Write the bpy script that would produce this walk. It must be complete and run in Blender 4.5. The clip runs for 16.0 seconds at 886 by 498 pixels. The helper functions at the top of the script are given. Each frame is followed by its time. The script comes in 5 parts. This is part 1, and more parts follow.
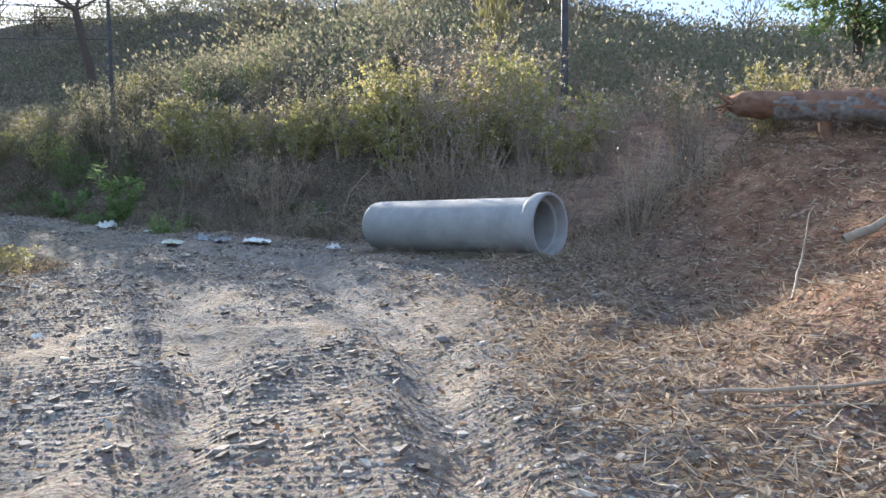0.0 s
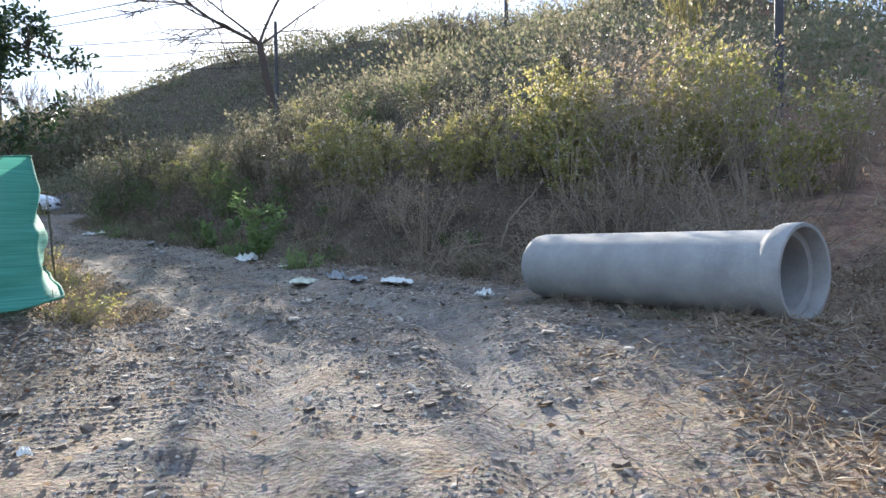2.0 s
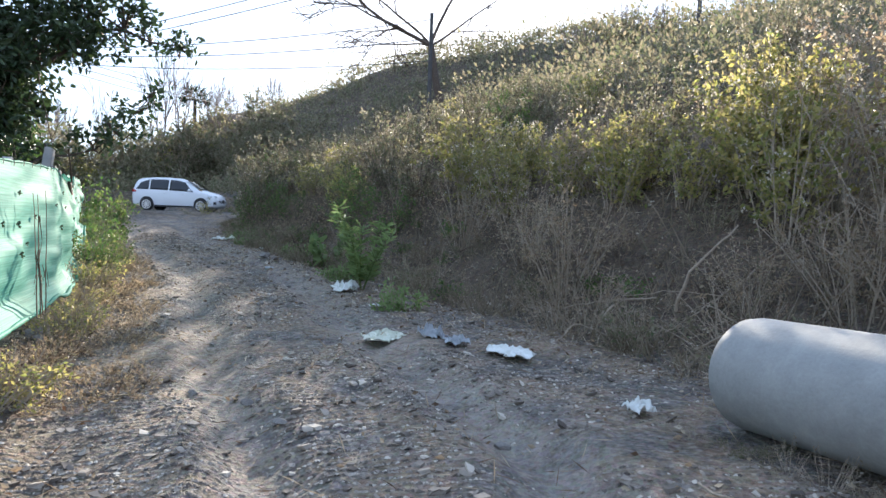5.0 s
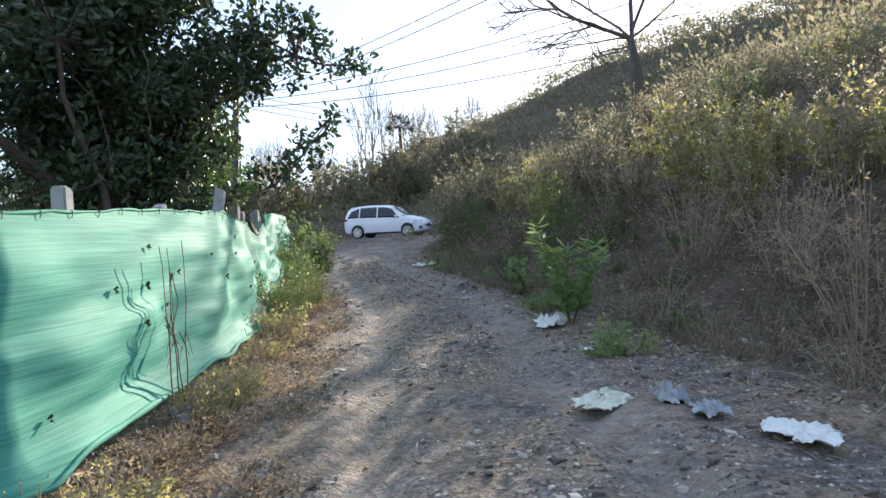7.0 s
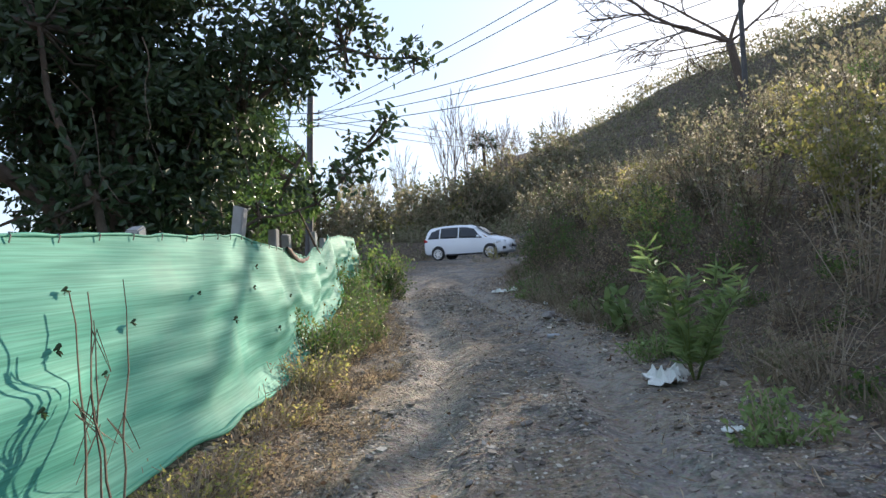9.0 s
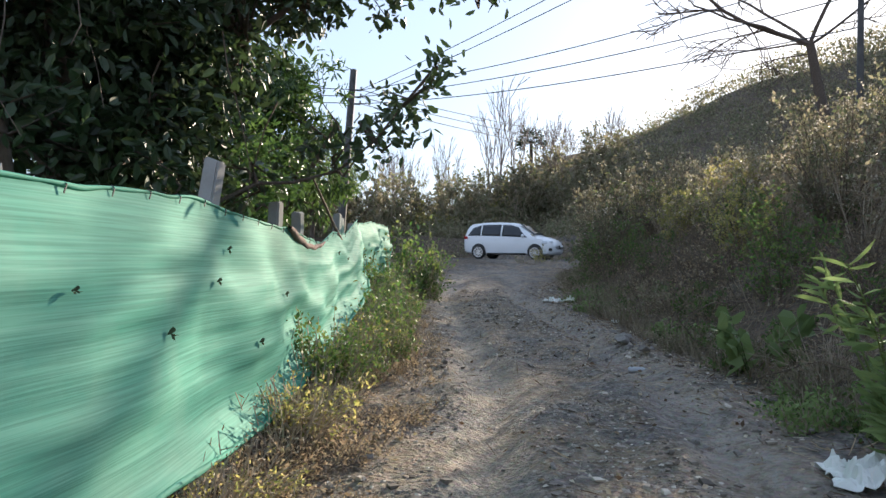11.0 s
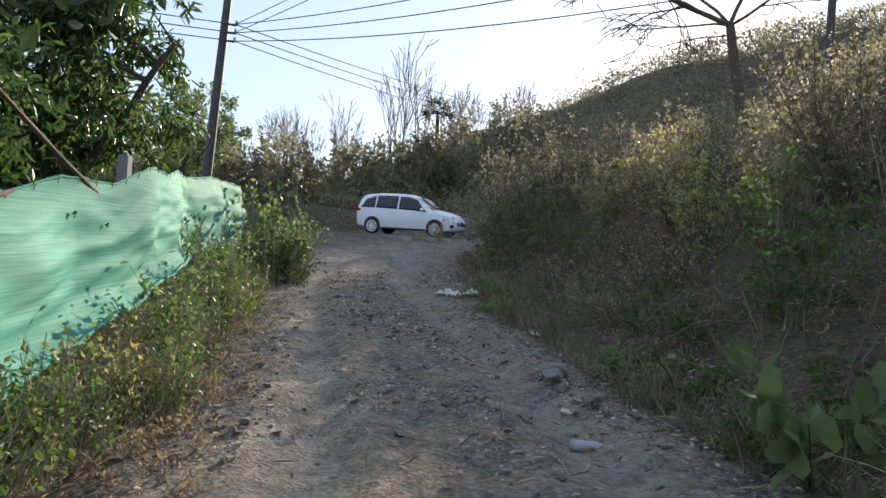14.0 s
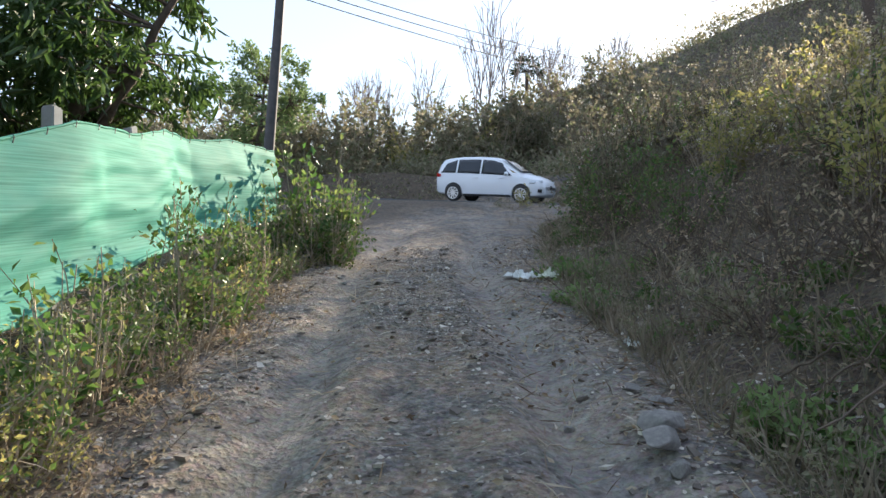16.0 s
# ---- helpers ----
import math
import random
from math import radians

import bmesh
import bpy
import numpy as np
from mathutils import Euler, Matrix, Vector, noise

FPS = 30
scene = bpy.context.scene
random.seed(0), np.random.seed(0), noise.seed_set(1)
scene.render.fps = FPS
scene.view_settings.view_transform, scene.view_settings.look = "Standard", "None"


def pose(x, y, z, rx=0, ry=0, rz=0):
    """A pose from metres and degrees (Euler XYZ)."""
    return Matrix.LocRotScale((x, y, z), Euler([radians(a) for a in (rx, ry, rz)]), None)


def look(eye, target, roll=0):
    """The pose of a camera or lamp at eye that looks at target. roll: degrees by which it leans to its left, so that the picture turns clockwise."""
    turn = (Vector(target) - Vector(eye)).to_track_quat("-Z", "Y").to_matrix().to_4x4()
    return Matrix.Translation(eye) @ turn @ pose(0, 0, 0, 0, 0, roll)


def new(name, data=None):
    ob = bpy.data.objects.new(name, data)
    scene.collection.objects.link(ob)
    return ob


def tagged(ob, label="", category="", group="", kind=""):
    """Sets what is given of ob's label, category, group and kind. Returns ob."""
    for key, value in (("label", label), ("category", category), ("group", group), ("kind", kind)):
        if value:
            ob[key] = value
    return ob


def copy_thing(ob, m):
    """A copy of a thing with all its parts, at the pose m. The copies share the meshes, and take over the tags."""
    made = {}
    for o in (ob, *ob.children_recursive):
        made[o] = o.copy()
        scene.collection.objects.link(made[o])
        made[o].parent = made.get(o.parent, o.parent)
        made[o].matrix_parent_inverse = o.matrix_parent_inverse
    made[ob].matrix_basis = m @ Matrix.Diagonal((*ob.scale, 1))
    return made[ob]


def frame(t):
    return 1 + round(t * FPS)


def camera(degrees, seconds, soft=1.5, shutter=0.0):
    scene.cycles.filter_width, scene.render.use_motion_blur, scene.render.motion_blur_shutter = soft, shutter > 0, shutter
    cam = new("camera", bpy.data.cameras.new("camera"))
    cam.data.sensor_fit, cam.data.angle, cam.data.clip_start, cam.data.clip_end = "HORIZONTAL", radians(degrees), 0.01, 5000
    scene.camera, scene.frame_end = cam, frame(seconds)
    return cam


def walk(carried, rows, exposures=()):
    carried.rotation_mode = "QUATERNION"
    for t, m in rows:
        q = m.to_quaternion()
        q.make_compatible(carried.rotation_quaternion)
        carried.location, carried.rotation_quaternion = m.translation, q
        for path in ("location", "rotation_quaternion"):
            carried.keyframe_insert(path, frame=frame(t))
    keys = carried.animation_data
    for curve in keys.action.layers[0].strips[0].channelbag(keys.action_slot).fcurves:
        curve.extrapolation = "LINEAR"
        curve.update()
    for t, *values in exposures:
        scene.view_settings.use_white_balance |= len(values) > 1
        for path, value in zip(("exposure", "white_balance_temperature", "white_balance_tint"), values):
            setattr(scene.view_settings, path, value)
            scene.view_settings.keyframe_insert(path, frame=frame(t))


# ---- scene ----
cam = camera(62.6, 16.0)
METRES, EYE, TILT, LEAN, TURN = 18.0, 1.5, -4.0, 0.0, 0.9
ROWS = [
    (0.0, 0.0, 0.0, 0.0, 0.0, 0.04, 0.29),
    (0.5, -0.0023, 0.0369, 0.0036, 1.93, 1.14, -0.08),
    (1.0, 0.0024, 0.0713, 0.0084, 5.01, 1.31, 0.89),
    (1.5, -0.004, 0.1047, 0.0119, 11.56, 1.98, -1.28),
    (2.0, -0.007, 0.1379, 0.0165, 13.56, 1.67, -0.03),
    (2.5, -0.0145, 0.1685, 0.0222, 18.79, 2.75, -3.54),
    (3.0, -0.0204, 0.1991, 0.0279, 19.84, 5.2, -2.89),
    (5.5, -0.0419, 0.3374, 0.0497, 32.33, 0.02, -3.99),
    (6.0, -0.0547, 0.3589, 0.0528, 39.07, -0.84, -2.32),
    (6.5, -0.0722, 0.3799, 0.0558, 40.22, -1.8, -0.21),
    (7.0, -0.0867, 0.4008, 0.0595, 43.49, 2.04, -0.08),
    (7.5, -0.1039, 0.4206, 0.0626, 45.03, 5.34, 0.01),
    (8.0, -0.1175, 0.4425, 0.063, 46.17, 3.15, -0.1),
    (8.5, -0.1357, 0.4623, 0.0666, 49.79, 1.28, -2.65),
    (9.0, -0.1599, 0.4856, 0.0693, 50.34, 3.6, 0.12),
    (11.5, -0.295, 0.5782, 0.0773, 53.11, 3.19, -4.76),
    (12.0, -0.3208, 0.5978, 0.0804, 52.84, 3.29, -4.98),
    (12.5, -0.3455, 0.6231, 0.0817, 51.49, 3.22, -4.68),
    (13.0, -0.3691, 0.648, 0.0832, 49.55, 2.81, -4.82),
    (13.5, -0.3878, 0.6765, 0.0847, 47.1, 2.32, -5.52),
    (14.0, -0.4049, 0.7028, 0.0882, 45.17, 1.98, -6.4),
    (14.5, -0.421, 0.7332, 0.0897, 45.52, 0.79, -6.36),
    (15.0, -0.4391, 0.7598, 0.093, 48.42, -0.56, -5.81),
    (15.5, -0.4595, 0.7843, 0.096, 51.11, -1.26, -5.27),
    (16.0, -0.483, 0.8047, 0.0974, 52.8, -1.41, -5.0),
]
walk(cam, [(t, pose(0, 0, EYE, TILT, LEAN, TURN) @ pose(METRES * x, METRES * y, METRES * z, 90 + pitch, roll, yaw)) for t, x, y, z, yaw, pitch, roll in ROWS],
     exposures=[(0.0, 2.05, 5550, 10), (3.0, 2.1, 5700, 10), (5.5, 2.2, 5850, 10), (9.0, 1.85, 6100, 10), (12.5, 1.8, 6250, 10), (14.5, 1.7, 6250, 10), (16.0, 2.1, 6200, 10)])

# ---- world and sun ----
SUN_AZ, SUN_EL = 25.5, 17.5   # degrees to the left of +y, degrees above the horizon
sun_dir = Vector((-math.sin(radians(SUN_AZ)) * math.cos(radians(SUN_EL)), math.cos(radians(SUN_AZ)) * math.cos(radians(SUN_EL)), math.sin(radians(SUN_EL))))
world = bpy.data.worlds.new("sky")
scene.world = world
world.use_nodes = True
wn = world.node_tree
sky = wn.nodes.new("ShaderNodeTexSky")
sky.sky_type = "NISHITA"
sky.sun_disc = False
sky.sun_elevation = radians(SUN_EL)
sky.sun_rotation = radians(-SUN_AZ)
sky.dust_density = 0.6
sky.air_density = 1.0
sky.ozone_density = 1.0
wn.nodes["Background"].inputs["Strength"].default_value = 0.145
haze = wn.nodes.new("ShaderNodeMixRGB")   # thin even haze over the clear sky
haze.inputs[0].default_value, haze.inputs[2].default_value = 0.87, (1.2, 1.45, 1.92, 1)
wn.links.new(sky.outputs[0], haze.inputs[1])
wn.links.new(haze.outputs[0], wn.nodes["Background"].inputs["Color"])
sun = new("sun", bpy.data.lights.new("sun", "SUN"))
sun.data.energy, sun.data.angle, sun.data.color = 3.7, radians(0.53), (1.0, 0.84, 0.64)
sun.matrix_world = look((0, 0, 40), Vector((0, 0, 40)) - sun_dir)

rng = np.random.default_rng(7)


# ---- materials ----
def material(name, rough=0.8, metal=0.0):
    m = bpy.data.materials.new(name)
    m.use_nodes = True
    b = m.node_tree.nodes["Principled BSDF"]
    b.inputs["Roughness"].default_value = rough
    b.inputs["Metallic"].default_value = metal
    return m, m.node_tree, b


def noise_node(nt, scale, detail=6.0, coord="Object", rough=0.6):
    tc = nt.nodes.new("ShaderNodeTexCoord")
    n = nt.nodes.new("ShaderNodeTexNoise")
    n.inputs["Scale"].default_value = scale
    n.inputs["Detail"].default_value = detail
    n.inputs["Roughness"].default_value = rough
    nt.links.new(tc.outputs[coord], n.inputs["Vector"])
    return n


def ramp(nt, fac, stops):
    r = nt.nodes.new("ShaderNodeValToRGB")
    els = r.color_ramp.elements
    while len(els) < len(stops):
        els.new(0.5)
    for e, (p, c) in zip(els, stops):
        e.position, e.color = p, (*c, 1)
    nt.links.new(fac, r.inputs[0])
    return r


def mix(nt, fac, a, b, kind="MIX"):
    m = nt.nodes.new("ShaderNodeMixRGB")
    m.blend_type = kind
    for sock, v in ((m.inputs[0], fac), (m.inputs[1], a), (m.inputs[2], b)):
        if isinstance(v, (int, float)):
            sock.default_value = v
        elif isinstance(v, tuple):
            sock.default_value = (*v, 1)
        else:
            nt.links.new(v, sock)
    return m.outputs[0]


def bump(nt, b, height, strength, dist=0.02):
    n = nt.nodes.new("ShaderNodeBump")
    n.inputs["Strength"].default_value = strength
    n.inputs["Distance"].default_value = dist
    nt.links.new(height, n.inputs["Height"])
    nt.links.new(n.outputs[0], b.inputs["Normal"])


def plain(name, dark, light, scale=8.0, rough=0.8, metal=0.0, bumpy=0.2, dist=0.01):
    m, nt, b = material(name, rough, metal)
    n = noise_node(nt, scale)
    n2 = noise_node(nt, scale * 9)
    r = ramp(nt, n.outputs[0], [(0.3, dark), (0.7, light)])
    c = mix(nt, 0.35, r.outputs[0], mix(nt, n2.outputs[0], dark, light))
    nt.links.new(c, b.inputs["Base Color"])
    if bumpy:
        bump(nt, b, n2.outputs[0], bumpy, dist)
    return m


def leafy(name, tones, through_light=0.45, rough=0.5):
    """Thin leaves: each one its own tone, lit through from behind."""
    m, nt, b = material(name, rough)
    g = nt.nodes.new("ShaderNodeNewGeometry")
    stops = [(i / max(1, len(tones) - 1), c) for i, c in enumerate(tones)]
    r = ramp(nt, g.outputs["Random Per Island"], stops)
    oi = nt.nodes.new("ShaderNodeObjectInfo")
    hsv = nt.nodes.new("ShaderNodeHueSaturation")
    mr = nt.nodes.new("ShaderNodeMapRange")
    mr.inputs["To Min"].default_value, mr.inputs["To Max"].default_value = 0.75, 1.25
    nt.links.new(oi.outputs["Random"], mr.inputs["Value"])
    nt.links.new(mr.outputs[0], hsv.inputs["Value"])
    nt.links.new(r.outputs[0], hsv.inputs["Color"])
    nt.links.new(hsv.outputs[0], b.inputs["Base Color"])
    t = nt.nodes.new("ShaderNodeBsdfTranslucent")
    nt.links.new(hsv.outputs[0], t.inputs["Color"])
    ms = nt.nodes.new("ShaderNodeMixShader")
    ms.inputs[0].default_value = through_light
    out = nt.nodes["Material Output"]
    nt.links.new(b.outputs[0], ms.inputs[1])
    nt.links.new(t.outputs[0], ms.inputs[2])
    nt.links.new(ms.outputs[0], out.inputs["Surface"])
    return m


def ground_material():
    m, nt, b = material("dirt_and_gravel", 0.95)
    big = noise_node(nt, 0.45, 5)
    mid = noise_node(nt, 1.7, 9, rough=0.68)
    clod = noise_node(nt, 7.5, 7, rough=0.65)
    fine = noise_node(nt, 26, 6)
    grit = noise_node(nt, 95, 3)
    vor = nt.nodes.new("ShaderNodeTexVoronoi")
    vor.inputs["Scale"].default_value = 30
    tc = nt.nodes.new("ShaderNodeTexCoord")
    nt.links.new(tc.outputs["Object"], vor.inputs["Vector"])
    speck = mix(nt, 0.5, clod.outputs[0], fine.outputs[0])
    grey = ramp(nt, speck, [(0.38, (0.05, 0.044, 0.038)), (0.5, (0.14, 0.125, 0.108)), (0.62, (0.29, 0.26, 0.225))])
    tan = ramp(nt, speck, [(0.36, (0.11, 0.075, 0.045)), (0.5, (0.235, 0.18, 0.125)), (0.64, (0.40, 0.315, 0.225))])
    red = ramp(nt, mix(nt, 0.5, mid.outputs[0], clod.outputs[0]), [(0.36, (0.09, 0.042, 0.025)), (0.5, (0.24, 0.125, 0.07)), (0.64, (0.42, 0.25, 0.145))])
    patch = ramp(nt, mid.outputs[0], [(0.43, (0, 0, 0)), (0.57, (1, 1, 1))])
    c = mix(nt, patch.outputs[0], grey.outputs[0], tan.outputs[0])
    at = nt.nodes.new("ShaderNodeAttribute")
    at.attribute_name = "worn"
    use = nt.nodes.new("ShaderNodeSeparateColor")
    nt.links.new(at.outputs["Color"], use.inputs[0])
    dust = ramp(nt, mix(nt, 0.6, fine.outputs[0], mid.outputs[0]), [(0.3, (0.24, 0.21, 0.175)), (0.7, (0.40, 0.36, 0.305))])
    dm = nt.nodes.new("ShaderNodeMath")
    dm.operation = "MULTIPLY"
    nt.links.new(use.outputs[0], dm.inputs[0])
    nt.links.new(ramp(nt, clod.outputs[0], [(0.35, (0.35, 0.35, 0.35)), (0.6, (1, 1, 1))]).outputs[0], dm.inputs[1])
    c = mix(nt, dm.outputs[0], c, dust.outputs[0])
    mould = ramp(nt, speck, [(0.36, (0.035, 0.026, 0.018)), (0.5, (0.10, 0.075, 0.05)), (0.66, (0.22, 0.16, 0.10))])
    c = mix(nt, use.outputs[1], c, mould.outputs[0])
    sep = nt.nodes.new("ShaderNodeSeparateXYZ")
    nt.links.new(tc.outputs["Object"], sep.inputs[0])
    xr = nt.nodes.new("ShaderNodeMapRange")
    xr.inputs["From Min"].default_value, xr.inputs["From Max"].default_value = 0.6, 3.0
    nt.links.new(sep.outputs["X"], xr.inputs["Value"])
    mul = nt.nodes.new("ShaderNodeMath")
    mul.operation = "MULTIPLY"
    soft = ramp(nt, big.outputs[0], [(0.25, (0.35, 0.35, 0.35)), (0.6, (1, 1, 1))])
    nt.links.new(xr.outputs[0], mul.inputs[0])
    nt.links.new(soft.outputs[0], mul.inputs[1])
    c = mix(nt, mul.outputs[0], c, red.outputs[0])
    c = mix(nt, 0.10, c, vor.outputs["Color"], "SOFT_LIGHT")
    c = mix(nt, 0.5, c, mix(nt, grit.outputs[0], (0.40, 0.40, 0.40), (0.62, 0.62, 0.62)), "OVERLAY")
    nt.links.new(c, b.inputs["Base Color"])
    h = mix(nt, 0.3, mix(nt, 0.35, mix(nt, 0.5, clod.outputs[0], fine.outputs[0]), grit.outputs[0]), vor.outputs["Distance"])
    bump(nt, b, h, 1.0, 0.065)
    return m


M_GROUND = ground_material()


def concrete_material():
    m, nt, b = material("pipe_concrete", 0.85)
    big, fine = noise_node(nt, 3.2, 8, rough=0.7), noise_node(nt, 55, 4)
    tc = nt.nodes.new("ShaderNodeTexCoord")
    mp = nt.nodes.new("ShaderNodeMapping")
    mp.inputs["Scale"].default_value = (3.5, 1.6, 1.6)
    nt.links.new(tc.outputs["Object"], mp.inputs[0])
    ring = nt.nodes.new("ShaderNodeTexNoise")
    ring.inputs["Scale"].default_value, ring.inputs["Detail"].default_value = 1.0, 5
    nt.links.new(mp.outputs[0], ring.inputs["Vector"])
    c = ramp(nt, big.outputs[0], [(0.30, (0.24, 0.24, 0.23)), (0.5, (0.315, 0.315, 0.30)), (0.72, (0.40, 0.395, 0.375))]).outputs[0]
    c = mix(nt, ramp(nt, ring.outputs[0], [(0.48, (0, 0, 0)), (0.75, (0.35, 0.35, 0.35))]).outputs[0], c, (0.21, 0.21, 0.20))
    c = mix(nt, 0.25, c, fine.outputs[0], "SOFT_LIGHT")
    nt.links.new(c, b.inputs["Base Color"])
    bump(nt, b, mix(nt, 0.4, fine.outputs[0], ring.outputs[0]), 0.35, 0.006)
    return m


M_CONCRETE = concrete_material()
M_POST = plain("post_concrete", (0.26, 0.25, 0.24), (0.42, 0.41, 0.39), 7, 0.9, 0, 0.4, 0.006)
M_STONE = plain("stone", (0.13, 0.12, 0.11), (0.31, 0.285, 0.255), 9, 0.9, 0, 0.5, 0.01)
M_BARK = plain("bark", (0.05, 0.036, 0.026), (0.16, 0.12, 0.09), 14, 0.95, 0, 0.8, 0.02)
M_DRYSTEM = plain("dry_stem", (0.20, 0.155, 0.11), (0.46, 0.38, 0.28), 20, 0.9, 0, 0)
M_CANE = plain("old_cane", (0.06, 0.042, 0.03), (0.19, 0.14, 0.10), 12, 0.9, 0, 0)
M_PALE = plain("bare_branch", (0.16, 0.12, 0.10), (0.30, 0.24, 0.20), 3, 0.9, 0, 0)
M_LOG = plain("log_wood", (0.12, 0.06, 0.035), (0.36, 0.21, 0.13), 6, 0.9, 0, 0.8, 0.02)
M_LOGBARK = plain("log_bark", (0.09, 0.075, 0.065), (0.55, 0.50, 0.45), 15, 0.95, 0, 0.9, 0.03)
M_DRYLEAF = leafy("dry_leaf", [(0.20, 0.14, 0.09), (0.36, 0.27, 0.17), (0.28, 0.21, 0.14), (0.44, 0.35, 0.23), (0.22, 0.20, 0.11)], 0.5)
M_YELLOW = leafy("yellow_green_leaf", [(0.24, 0.24, 0.07), (0.46, 0.40, 0.14), (0.18, 0.22, 0.06), (0.52, 0.42, 0.19)], 0.62)
M_SCRUB = leafy("hill_scrub_leaf", [(0.17, 0.15, 0.095), (0.27, 0.23, 0.15), (0.12, 0.145, 0.065), (0.32, 0.27, 0.18), (0.15, 0.17, 0.08)], 0.5)
M_GREEN = leafy("weed_leaf", [(0.05, 0.11, 0.025), (0.10, 0.18, 0.04), (0.17, 0.20, 0.06), (0.07, 0.13, 0.035)], 0.5)
M_DARK = leafy("tree_leaf_dark", [(0.03, 0.055, 0.022), (0.05, 0.08, 0.03), (0.034, 0.048, 0.025)], 0.28, 0.45)
M_MANGO = leafy("mango_leaf", [(0.05, 0.10, 0.025), (0.085, 0.155, 0.038), (0.12, 0.19, 0.05)], 0.45, 0.35)
M_BRIGHT = leafy("bright_leaf", [(0.16, 0.23, 0.08), (0.24, 0.32, 0.12), (0.13, 0.19, 0.065)], 0.5)
M_STRAW = leafy("straw", [(0.30, 0.225, 0.14), (0.52, 0.43, 0.30), (0.11, 0.07, 0.042), (0.17, 0.105, 0.062), (0.42, 0.31, 0.19), (0.62, 0.55, 0.43)], 0.25, 0.8)
M_DRYGRASS = leafy("bank_grass", [(0.14, 0.11, 0.075), (0.24, 0.19, 0.13), (0.32, 0.26, 0.18), (0.15, 0.14, 0.08)], 0.35, 0.8)
M_FLOWER = leafy("seed_head", [(0.5, 0.45, 0.36), (0.62, 0.57, 0.48)], 0.5, 0.9)
M_ASPHALT = plain("asphalt", (0.05, 0.05, 0.052), (0.085, 0.083, 0.08), 4, 0.9, 0, 0.3, 0.005)
M_WHITE = plain("car_paint", (0.76, 0.77, 0.78), (0.80, 0.81, 0.82), 2, 0.22, 0, 0)
M_GLASS = plain("car_glass", (0.02, 0.025, 0.03), (0.03, 0.035, 0.04), 2, 0.05, 0, 0)
M_RUBBER = plain("rubber", (0.012, 0.012, 0.012), (0.03, 0.03, 0.03), 12, 0.8, 0, 0)
M_ALLOY = plain("alloy", (0.5, 0.5, 0.52), (0.62, 0.62, 0.63), 9, 0.3, 0.9, 0)
M_LAMP = plain("lamp_glass", (0.55, 0.58, 0.6), (0.7, 0.72, 0.74), 9, 0.08, 0.2, 0)
M_RED = plain("tail_lamp", (0.35, 0.012, 0.012), (0.5, 0.02, 0.02), 9, 0.15, 0, 0)
M_BLACK = plain("black_plastic", (0.015, 0.015, 0.016), (0.03, 0.03, 0.03), 9, 0.6, 0, 0)
M_STEEL = plain("pole_steel", (0.05, 0.05, 0.052), (0.12, 0.115, 0.11), 5, 0.7, 0.3, 0.1)
M_WIRE = plain("wire", (0.05, 0.05, 0.05), (0.09, 0.09, 0.09), 5, 0.6, 0.2, 0)
M_PLASTIC = plain("white_plastic_bag", (0.62, 0.64, 0.60), (0.80, 0.80, 0.76), 6, 0.5, 0, 0.3, 0.01)
M_PLASTIC2 = plain("greenish_plastic_bag", (0.45, 0.48, 0.36), (0.70, 0.70, 0.58), 6, 0.5, 0, 0.3, 0.01)
M_PLASTIC3 = plain("grey_plastic_bag", (0.26, 0.28, 0.30), (0.42, 0.44, 0.46), 6, 0.45, 0, 0.3, 0.01)


